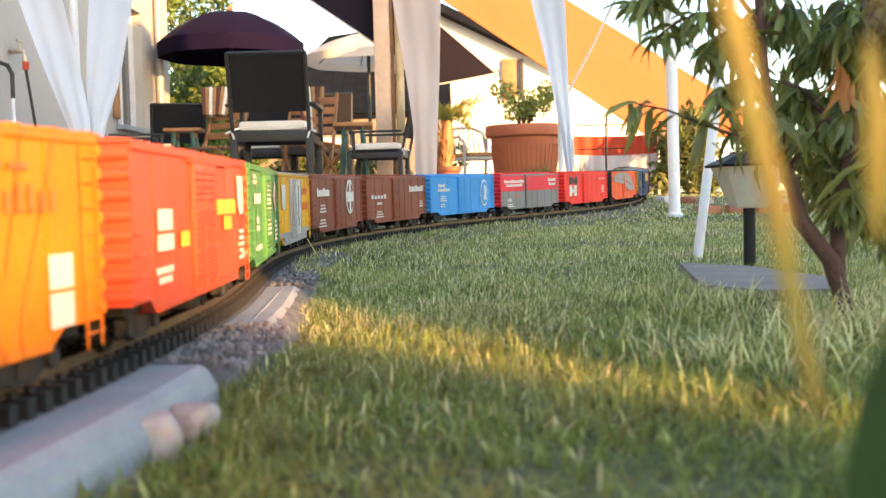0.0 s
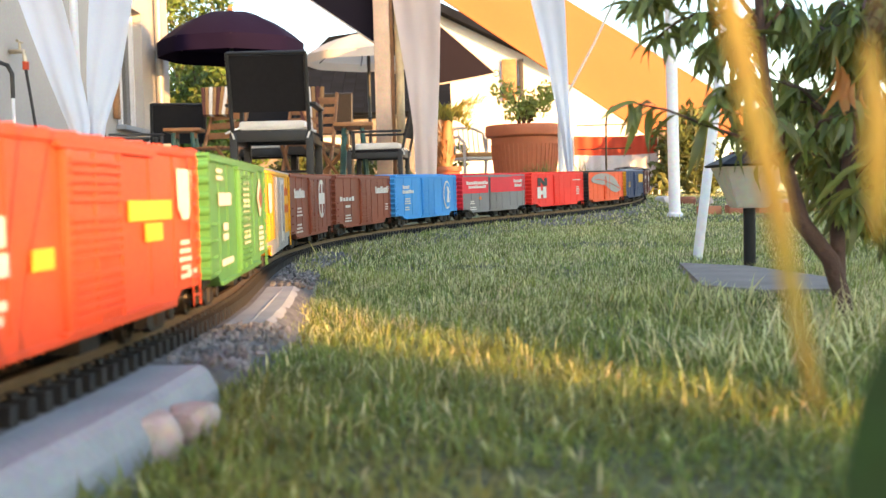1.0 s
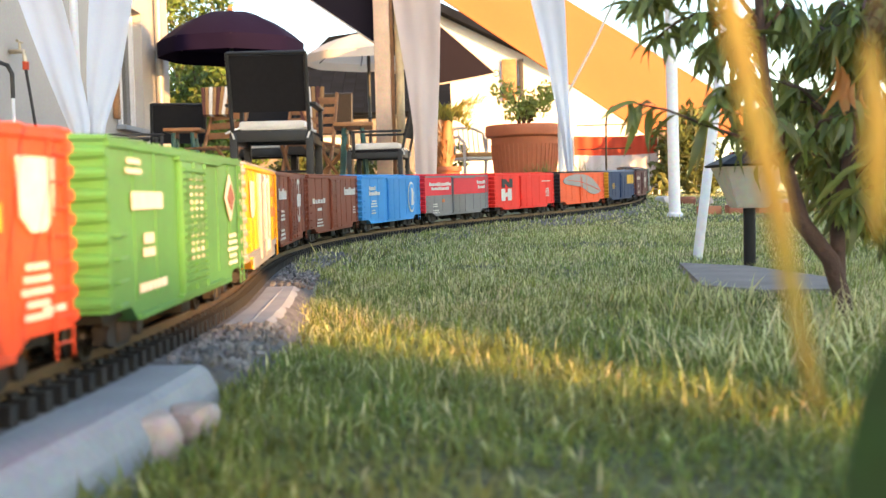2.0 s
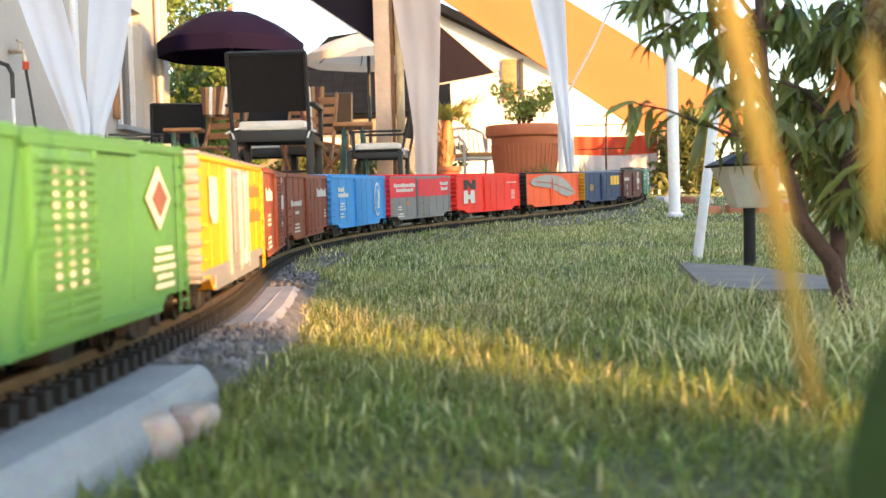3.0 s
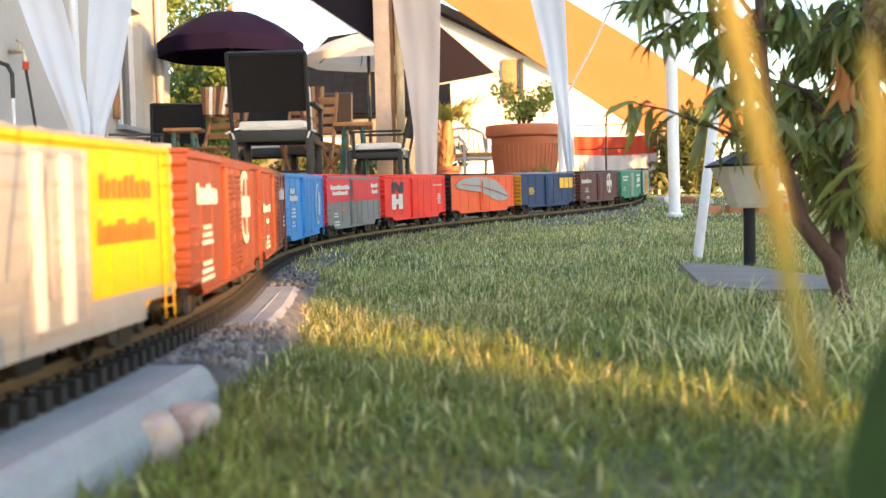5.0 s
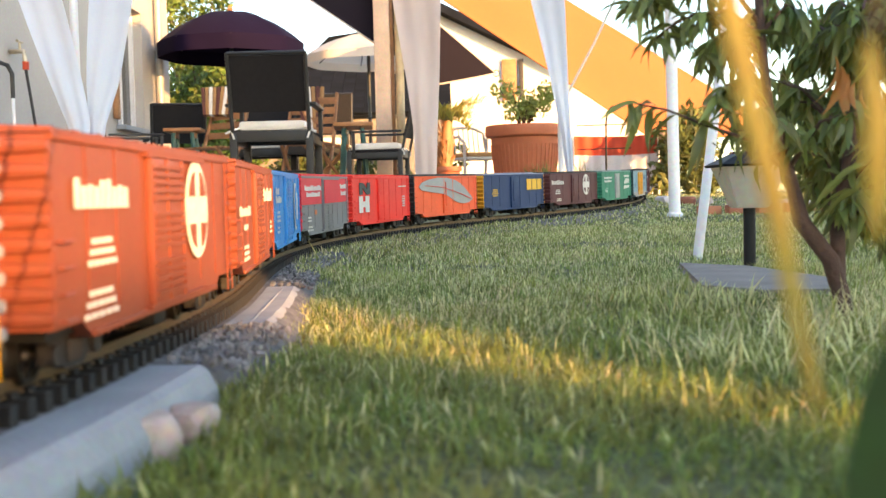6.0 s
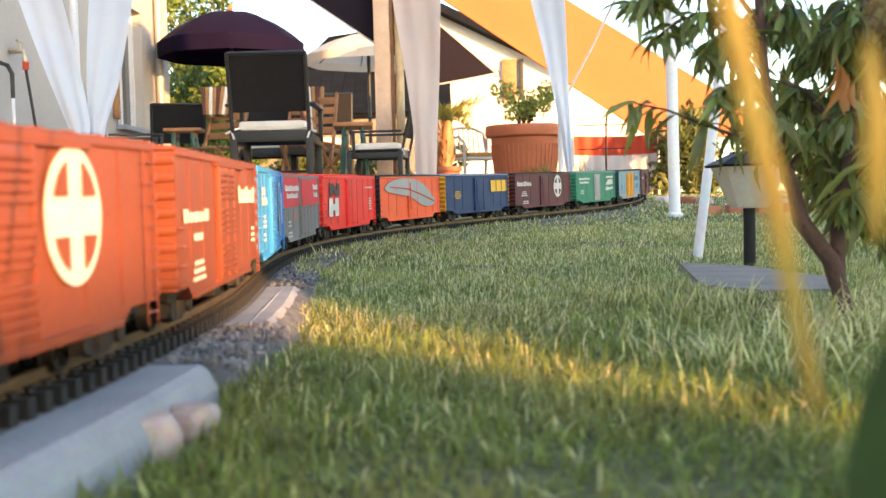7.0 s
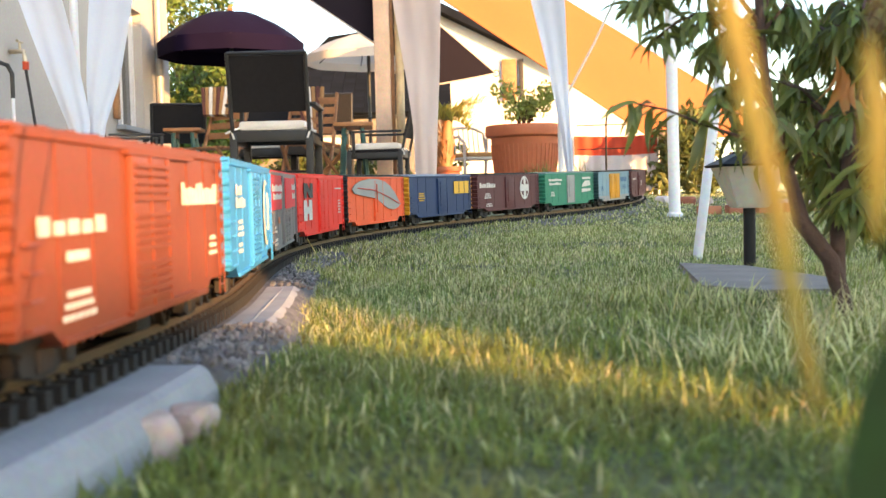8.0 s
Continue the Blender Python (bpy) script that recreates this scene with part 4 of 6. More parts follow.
def woven_chair(x, y, turn, label, cushion=True, size=1.0):
    """A high-backed garden armchair: metal frame, woven back, loose cushion tied on."""
    c = thing("garden_chair", pose(x, y, FLOOR, 0, 0, turn) @ Matrix.Scale(size, 4), label, "chair", "dark garden chairs")
    w, d = 0.262, 0.26
    back = [(px, -d - 0.05 - 0.10 * (k / 6), 0.46 + 0.52 * k / 6) for k in range(7) for px in (-w, w)]
    rows = [[Vector((px, back[2 * k][1] + 0.012 * (1 - (px / w) ** 2), 0.60 + 0.37 * k / 6)) for px in np.linspace(-w + 0.01, w - 0.01, 9)] for k in range(7)]
    part("backrest", sheet(B(), rows, 0.018), M_DARKWEAVE, c)
    bm = B()
    for sgn in (-1, 1):
        tube(bm, [(sgn * w, -d - 0.15 + 0.0, 0.99), (sgn * w, -d - 0.02, 0.46), (sgn * w, -d + 0.02, 0.30)], 0.014, 8)
    tube(bm, [(-w, -d - 0.15, 0.985), (w, -d - 0.15, 0.985)], 0.014, 8)
    part("back_frame", bm, M_CHAIRFRAME, c)
    part("seat", box(B(), 0.54, 0.52, 0.022, 0, -0.01, 0.468, 0.006), M_DARKWEAVE, c)
    part("seat_frame", box(box(box(box(B(), 0.56, 0.03, 0.075, 0, 0.25, 0.44, 0.004), 0.56, 0.03, 0.075, 0, -0.26, 0.44, 0.004), 0.03, 0.5, 0.06, 0.27, 0, 0.42, 0.004), 0.03, 0.5, 0.06, -0.27, 0, 0.42, 0.004), M_CHAIRFRAME, c)
    for px in (-0.26, 0.26):
        for py in (-0.26, 0.25):
            part("leg", box(B(), 0.052, 0.045, 0.46, px * 1.0, py, 0.23, 0.005), M_CHAIRFRAME, c)
        part("armrest", box(box(B(), 0.05, 0.50, 0.022, px * 1.10, -0.03, 0.655, 0.006), 0.03, 0.03, 0.24, px * 1.10, 0.20, 0.54, 0.004), M_CHAIRFRAME, c)
    part("stretcher", tube(B(), [(-0.27, 0, 0.20), (0.27, 0, 0.20)], 0.010, 8), M_CHAIRFRAME, c)
    if cushion:
        cu = thing("seat_cushion", pose(x, y, FLOOR + 0.480 * size, 0, 0, turn) @ Matrix.Scale(size, 4), "cream seat cushion tied to a dark garden chair", "cushion", "seat cushions")
        bm = box(B(), 0.46, 0.48, 0.066, 0, 0, 0.033, 0.024)
        part("pad", bm, M_CUSHION, cu)
        for sgn in (-1, 1):
            bm = tube(B(), [(sgn * 0.22, -0.24, 0.02), (sgn * 0.27, -0.285, 0.0), (sgn * 0.31, -0.29, -0.02)], 0.008, 6)
            tube(bm, [(sgn * 0.27, -0.285, 0.0), (sgn * 0.25, -0.30, -0.06)], 0.007, 6)
            part("tie_ribbon", bm, M_CUSHION, cu)


def folding_chair(x, y, turn, label="slatted wooden folding chair on the terrace", material=None, size=1.0):
    material = material or M_TEAK
    c = thing("folding_chair", pose(x, y, FLOOR, 0, 0, turn) @ Matrix.Scale(size, 4), label, "chair", "wooden folding chairs")
    for sgn in (-1, 1):
        part("back_leg", tube(B(), [(sgn * 0.20, 0.24, 0.0), (sgn * 0.20, -0.05, 0.46), (sgn * 0.20, -0.22, 0.90)], 0.016, 6), material, c)
        part("front_leg", tube(B(), [(sgn * 0.17, -0.24, 0.0), (sgn * 0.17, 0.20, 0.46)], 0.016, 6), material, c)
    for k in range(6):
        part("seat_slat", box(B(), 0.38, 0.05, 0.014, 0, -0.16 + k * 0.068, 0.465, 0.002), material, c)
    for k in range(4):
        z = 0.58 + k * 0.085
        part("back_slat", box(B(), 0.40, 0.014, 0.055, 0, -0.10 - (z - 0.58) * 0.38, z, 0.002), material, c)


def garden_table(x, y, turn, w, d, label, leg=None, h=0.72):
    t = thing("garden_table", pose(x, y, FLOOR, 0, 0, turn), label, "table", "garden tables")
    n = max(4, int(d / 0.1))
    for k in range(n):
        part("tabletop_board", box(B(), w, d / n - 0.006, 0.028, 0, -d / 2 + (k + 0.5) * d / n, h - 0.014, 0.003), M_TEAK, t)
    for sx in (-1, 1):
        part("apron", box(B(), 0.03, d - 0.1, 0.05, sx * (w / 2 - 0.08), 0, h - 0.055), M_WOOD, t)
        for sy in (-1, 1):
            part("leg", tube(B(), [(sx * (w / 2 - 0.08), sy * (d / 2 - 0.06), h - 0.04), (sx * (w / 2 - 0.04), sy * (d / 2 - 0.10), 0)], 0.02, 6), leg or M_GREENMETAL, t)
        part("brace", tube(B(), [(sx * (w / 2 - 0.06), -d / 2 + 0.09, 0.25), (sx * (w / 2 - 0.06), d / 2 - 0.09, 0.25)], 0.012, 6), leg or M_GREENMETAL, t)


def striped_cushion(x, y, z, turn, tall, count):
    c = thing("striped_cushion", pose(x, y, z, -14, 0, turn), "striped red, cream and ochre cushion over a chair back", "cushion", "striped cushions")
    for k in range(count):
        m = (M_STRIPE, M_STRIPE2, M_CUSHION, M_STRIPE2)[k % 4]
        q = k - (count - 1) / 2
        part("stripe", box(B(), 0.033, 0.06, tall, q * 0.033, 0, tall / 2, 0.010, Matrix.Rotation(0.035 * q, 4, "Y")), m, c)


def umbrella(x, y, h, radius, drop, material, label, name="garden_umbrella", ribs=8, edge=0.10):
    u = thing(name, pose(x, y, FLOOR, 0, 0, 11), label, "umbrella")
    part("pole", tube(B(), [(0, 0, 0), (0, 0, h)], 0.022, 10), M_CHAIRFRAME, u)
    part("base_plate", lathe(B(), [(0.24, 0), (0.24, 0.04), (0.20, 0.07), (0.04, 0.08)], 24), M_CONCRETE, u)
    part("finial", lathe(B(), [(0.02, h), (0.035, h + 0.03), (0.01, h + 0.07), (0.0, h + 0.075)], 12), M_WOOD, u)
    bm = B()
    n = ribs * 6
    rows = []
    for k in range(9):
        q = k / 8
        row = []
        for a in range(n + 1):
            ang = 2 * math.pi * a / n
            sag = abs(math.sin(ang * ribs / 2))
            r = radius * q * (1 - 0.05 * sag)
            row.append(Vector((r * math.cos(ang), r * math.sin(ang), h - drop * q ** 2.1 - 0.06 * sag * q * (1 - q))))
        rows.append(row)
    rows.append([Vector((p.x * 1.0, p.y * 1.0, p.z - edge)) for p in rows[-1]])
    sheet(bm, rows)
    bmesh.ops.remove_doubles(bm, verts=bm.verts[:], dist=0.0005)
    part("canopy", bm, material, u)
    for k in range(ribs):
        a = 2 * math.pi * k / ribs
        pts = [(radius * q * math.cos(a), radius * q * math.sin(a), h - drop * q ** 2.1 - 0.015) for q in (0.03, 0.35, 0.7, 1.0)]
        part("rib", tube(B(), pts, 0.007, 5), M_CHAIRFRAME, u)


def curtain(name, rows, y, label, folds=2, depth=0.005, cloth=None):
    """Gathered cloth: rows of (height, left edge, right edge), from the top down."""
    n = folds * 8
    zs = np.linspace(rows[0][0], rows[-1][0], 30)
    r = sorted(rows)
    h, a, b = (np.array(c) for c in zip(*r))
    grid = []
    for z in zs:
        l, rr = np.interp(z, h, a), np.interp(z, h, b)
        d = min(depth, (rr - l) * 0.25)
        grid.append([Vector((l + (rr - l) * k / n, y + d * math.sin(2 * math.pi * folds * k / n + 0.6 * math.sin(z * 5)) + 0.012 * math.sin(z * 7 + k * 0.2), z)) for k in range(n + 1)])
    return tagged(part(name, sheet(B(), grid, 0.0015), cloth or M_CURTAIN), label, "curtain", "gazebo curtains")


def build_gazebo():
    g = thing("gazebo_frame", Matrix(), "white gazebo frame that carries tied-back curtains", "gazebo")
    for x, y in ((-1.44, 4.24), (0.63, 5.56)):
        part("post", tube(B(), [(x, y, float(rise(y)) - 0.05), (x, y, 2.25)], 0.016, 10), M_WHITEMETAL, g)
    part("top_rail", tube(B(), [(-2.6, 3.5, 2.25), (-1.44, 4.24, 2.25), (0.63, 5.56, 2.25), (1.2, 5.92, 2.25)], 0.016, 10), M_WHITEMETAL, g)
    curtain("curtain", [(2.25, -2.10, -1.80), (0.93, -1.636, -1.462), (0.45, -1.468, -1.372), (0.38, -1.44, -1.38), (0.06, -1.47, -1.36)], 4.18,
            "sheer white gazebo curtain drawn aside to a tie", 2)
    curtain("curtain", [(2.25, -1.30, -0.82), (0.93, -1.365, -1.190), (0.60, -1.385, -1.262), (0.40, -1.385, -1.330), (0.06, -1.40, -1.33)], 4.20,
            "sheer white gazebo curtain drawn aside to a tie", 2)
    curtain("curtain", [(2.25, -0.36, 0.03), (1.14, -0.230, 0.020), (0.75, -0.170, 0.004), (0.5, -0.140, -0.012), (0.12, -0.130, -0.030)], 5.5,
            "gazebo curtain tinted as by warm light, hanging straight and narrowing to the foot", 2, cloth=M_CURTAIN_LIT)
    curtain("curtain", [(2.25, 0.22, 0.60), (1.12, 0.482, 0.655), (0.7, 0.575, 0.668), (0.40, 0.630, 0.678), (0.12, 0.660, 0.685)], 5.5,
            "white gazebo curtain gathered to a point at the foot", 2)


def build_wood_post():
    p = thing("timber_post", pose(-0.430, 8.2, FLOOR), "pale square timber post of the pergola", "post")
    part("shaft", box(B(), 0.118, 0.118, 2.6, 0, 0, 1.3, 0.008), M_POST, p)
    part("post_shoe", box(B(), 0.128, 0.128, 0.10, 0, 0, 0.05, 0.004), M_STEEL, p)
    b = B()
    tube(b, [(0.0, 0.0, 0), (0.006, 0.0, 0.9), (-0.008, 0.0, 2.6)], [0.034, 0.033, 0.031], 12)
    for z in (0.3, 0.62, 0.95, 1.3, 1.7, 2.1):
        tube(b, [(0.002, 0.0, z), (0.002, 0.0, z + 0.02)], 0.0365, 12)
    tagged(part("bamboo_cane", b, M_BAMBOO), "thick upright bamboo cane beside the timber post", "cane").matrix_basis = pose(-0.305, 8.2, FLOOR)
    # dark strip added to stand for the shaded gap beside the post
    tagged(part("dark_gap_strip", box(B(), 0.026, 0.04, 2.4, 0, 0, 1.2, 0.004), M_WOOD), "dark strip standing in for the shaded gap between post and bamboo cane", "batten").matrix_basis = pose(-0.355, 8.235, FLOOR)


def sail(name, corners, material, label, drape=0.10, hollow=0.06, hem=None):
    """A tensioned four-cornered cloth with hollow edges, hemmed, a ring at each corner."""
    a, b, c, d = (Vector(p) for p in corners)
    mid = (a + b + c + d) / 4
    n = 24
    rows = []
    for i in range(n + 1):
        u = i / n
        row = []
        for j in range(n + 1):
            v = j / n
            p = (a * (1 - u) + b * u) * (1 - v) + (d * (1 - u) + c * u) * v
            edge = 4 * max(u * (1 - u) * (2 * v - 1) ** 2, v * (1 - v) * (2 * u - 1) ** 2)
            p = p + (mid - p) * hollow * edge * 0.4 - Vector((0, 0, drape * 16 * u * (1 - u) * v * (1 - v)))
            row.append(p + Vector((0, 0, 0.012 * math.sin(u * 17) * (1 - v) * v)))
        rows.append(row)
    t = thing(name, Matrix(), label, "sun sail")
    part("cloth", sheet(B(), rows, 0.002), material, t)
    for k, line in enumerate((rows[0], rows[-1], [r[0] for r in rows], [r[-1] for r in rows])):
        part("hem", tube(B(), line, 0.007, 6), hem or material, t)
    for p in (rows[0][0], rows[0][-1], rows[-1][0], rows[-1][-1]):
        ring = [p + Vector((0.025 * math.cos(q), 0.0, 0.025 * math.sin(q))) for q in np.linspace(0, 6.283, 13)]
        part("corner_ring", tube(B(), ring, 0.004, 6), M_STEEL, t)


def build_pot(x, y, r, h, name, label, ribs=44):
    p = thing(name, pose(x, y, FLOOR), label, "plant pot", "plant pots")
    prof = [(r * 0.70, 0), (r * 0.73, 0.01), (r * 0.86, h * 0.80), (r * 0.87, h * 0.82), (r * 0.98, h * 0.84), (r, h * 0.86), (r, h * 0.97), (r * 0.98, h), (r * 0.93, h), (r * 0.91, h * 0.9), (0.01, h * 0.9)]
    part("vessel", lathe(B(), prof, 64), M_TERRACOTTA, p)
    bm = B()
    for k in range(ribs):
        a = 2 * math.pi * k / ribs
        tube(bm, [(r * q * math.cos(a), r * q * math.sin(a), h * zz) for q, zz in ((0.735, 0.06), (0.86, 0.72))], r * 0.016, 5)
    part("fluting", bm, M_TERRACOTTA, p)
    part("soil", lathe(B(), [(r * 0.90, h * 0.905), (r * 0.5, h * 0.93), (0.0, h * 0.94)], 32), M_SOIL, p)
    return h * 0.92


def potted_shrub(x, y, z):
    t = thing("potted_shrub", pose(x, y, z), "leafy young shrub growing in a terracotta pot", "shrub")
    rng = random.Random(4)
    bm = B()
    tips = []
    for k in range(13):
        a, q = rng.uniform(0, 6.28), rng.uniform(0.05, 0.27)
        h = rng.uniform(0.08, 0.28)
        tip = Vector((q * math.cos(a), q * math.sin(a) * 0.8, h))
        tube(bm, [(0, 0, -0.02), tip * 0.5 + Vector((0, 0, 0.03)), tip], [0.006, 0.004, 0.002], 6)
        tips += [tip, tip * 0.75 + Vector((0, 0, 0.02))]
    part("stems", bm, M_BARK, t)
    me = crown_mesh("crown", [tuple(p) for p in tips], [0.06] * len(tips), 950, 0.021, M_SHRUB, 2)
    part_of("crown", me, M_SHRUB, t)


def palm(x, y):
    h = build_pot(x, y, 0.13, 0.22, "small_pot", "small terracotta pot on the terrace", 0)
    t = thing("potted_palm", pose(x, y, FLOOR + h), "small palm with a shaggy trunk and yellow-green fronds", "palm")
    bm = B()
    tube(bm, [(0, 0, -0.01), (0.01, 0, 0.15), (0.03, 0, 0.36)], [0.055, 0.06, 0.035], 10)
    rng = random.Random(9)
    for k in range(60):
        a, z = rng.uniform(0, 6.28), rng.uniform(0.02, 0.34)
        tube(bm, [(0.05 * math.cos(a), 0.05 * math.sin(a), z), (0.08 * math.cos(a), 0.08 * math.sin(a), z + 0.05)], [0.010, 0.002], 4)
    part("trunk", bm, M_TEAK, t)
    rs = np.random.default_rng(3)
    for k in range(15):
        a = 2 * math.pi * k / 15 + rng.uniform(-0.2, 0.2)
        el = rng.uniform(0.35, 1.3)
        ln = rng.uniform(0.17, 0.27)
        base = np.array([0.03, 0, 0.36])
        pts = np.array([base + np.array([math.cos(a) * ln * q * math.cos(el * (1 - q * 0.7)), math.sin(a) * ln * q * math.cos(el), ln * q * math.sin(el) - 0.13 * q * q]) for q in np.linspace(0.25, 1, 16)])
        p2 = np.repeat(pts, 3, 0)
        n = len(p2)
        me = blades("frond", p2, rs.uniform(0.07, 0.13, n), np.full(n, 0.011), rs.uniform(0.5, 1.3, n), a + rs.uniform(-1.2, 1.2, n), M_PALM, segments=3)
        part_of("frond", me, M_PALM, t)


def white_chair(x, y, turn):
    c = thing("metal_garden_chair", pose(x, y, FLOOR, 0, 0, turn), "pale tubular metal garden chair with a cushion", "chair")
    for sgn in (-1, 1):
        part("side_frame", tube(B(), [(sgn * 0.26, 0.24, 0), (sgn * 0.26, 0.22, 0.58), (sgn * 0.26, 0.1, 0.655), (sgn * 0.25, -0.22, 0.66), (sgn * 0.24, -0.28, 0.0)], 0.018, 8), M_GREYTUBE, c)
    part("back_frame", tube(B(), [(-0.24, -0.20, 0.42), (-0.23, -0.27, 0.72), (-0.1, -0.28, 0.78), (0.1, -0.28, 0.78), (0.23, -0.27, 0.72), (0.24, -0.20, 0.42)], 0.018, 8), M_GREYTUBE, c)
    for k in range(6):
        part("back_bar", tube(B(), [(-0.15 + k * 0.06, -0.21, 0.43), (-0.15 + k * 0.06, -0.275, 0.775)], 0.009, 6), M_GREYTUBE, c)
    part("seat", box(B(), 0.45, 0.44, 0.03, 0, 0, 0.42, 0.01), M_GREYTUBE, c)
    part("cushion", box(B(), 0.42, 0.42, 0.05, 0, 0, 0.46, 0.02), M_STRIPE2, c, "ochre seat pad")


# ---- houses and distance ----
def build_left_house():
    w = thing("wall_left", Matrix(), "house wall in grey-beige render with a window at its far end", "wall", kind="structure")
    x = -3.3
    for y0, y1, z0, z1 in ((2.0, 10.9, 0, 5.2), (10.9, 11.9, 0, 0.95), (10.9, 11.9, 2.25, 5.2), (11.9, 13.06, 0, 5.2)):
        part("wall_panel", box(B(), 0.30, y1 - y0, z1 - z0, x - 0.15, (y0 + y1) / 2, (z0 + z1) / 2), M_RENDER, w)
    part("back_wall", box(B(), 6.0, 0.30, 5.2, x - 3.3, 12.91, 2.6), M_RENDER, w)
    part("window_sill", box(B(), 0.16, 1.08, 0.05, x + 0.02, 11.4, 0.925, 0.006), M_CONCRETE, w)
    win = thing("window_1", Matrix(), "dark window in the rendered wall", "window", kind="structure")
    part("pane", box(B(), 0.01, 0.94, 1.24, x - 0.14, 11.4, 1.6), M_GLASS, win)
    for y in (10.93, 11.4, 11.87):
        part("window_frame", box(B(), 0.05, 0.06, 1.30, x - 0.12, y, 1.6), M_WHITEMETAL, win)
    part("roller_shutter", box(B(), 0.05, 0.10, 1.2, x + 0.03, 10.80, 1.6, 0.01), M_WOOD, win)
    pipe = thing("downpipe", Matrix(), "grey metal downpipe at the house corner", "downpipe")
    part("pipe", tube(B(), [(x + 0.06, 12.4, 0.1), (x + 0.06, 12.4, 5.0)], 0.045, 12), M_SILVER, pipe)
    for z in (0.7, 1.9, 3.1):
        part("clamp", tube(B(), [(x + 0.06, 12.4, z), (x + 0.06, 12.4, z + 0.04)], 0.052, 12), M_SILVER, pipe)


def build_tap():
    t = thing("garden_tap", pose(0, 0, -0.01), "metal garden tap with a grey hose on the house wall", "tap")
    x, y = -3.23, 8.2
    part("valve", tube(tube(B(), [(x - 0.06, y, 1.33), (x + 0.05, y, 1.33), (x + 0.06, y, 1.25)], 0.02, 8), [(x + 0.02, y, 1.33), (x + 0.02, y, 1.40)], 0.010, 8), M_BRASS, t)
    part("handle", tube(B(), [(x + 0.02, y - 0.05, 1.405), (x + 0.02, y + 0.05, 1.405)], 0.011, 8), M_BRASS, t)
    part("hose_joint", tube(B(), [(x + 0.06, y, 1.25), (x + 0.06, y, 1.19)], 0.024, 10), M_REDCLOTH, t, "red hose joint")
    part("hose", tube(B(), [(x + 0.06, y, 1.19), (x + 0.07, y + 0.07, 0.92), (x + 0.08, y + 0.18, 0.5), (x + 0.08, y + 0.26, 0.13)], 0.012, 8), M_HOSE, t)
    k = thing("hooked_rod", Matrix(), "hooked rod with a black grip leaning by the wall", "rod")
    pts = [(-3.15, 7.88, 0.10), (-3.15, 7.88, 0.93)]
    part("rod", tube(B(), pts, 0.013, 8), M_WHITEMETAL, k)
    part("grip", tube(B(), [(-3.15, 7.88, 0.93), (-3.15, 7.88, 1.11), (-3.17, 7.85, 1.17), (-3.22, 7.80, 1.19), (-3.26, 7.76, 1.18)], 0.017, 8), M_HOSE, k)


def roof_tiles(parent, a, b, c, d, nu, nv, material):
    """Overlapping tiles on a roof slope a b (eave) to d c (ridge)."""
    a, b, c, d = (Vector(p) for p in (a, b, c, d))
    nrm = (b - a).cross(d - a).normalized()
    ex, ey = (b - a) / nu, (d - a) / nv
    bm = box(B(), ex.length * 0.97, ey.length * 1.15, 0.03)
    me = None
    m3 = Matrix((ex.normalized(), ey.normalized(), nrm)).transposed().to_4x4()
    for j in range(nv):
        for i in range(nu):
            p = a + ex * (i + 0.5 + 0.0 * (j % 2)) + ey * (j + 0.5) + nrm * 0.03
            if me is None:
                ob = part("roof_tile", bm, material, parent, smooth=False)
                me = ob.data
            else:
                ob = part_of("roof_tile", me, material, parent)
            ob.matrix_basis = Matrix.Translation(p) @ m3 @ Matrix.Rotation(0.06, 4, "X")


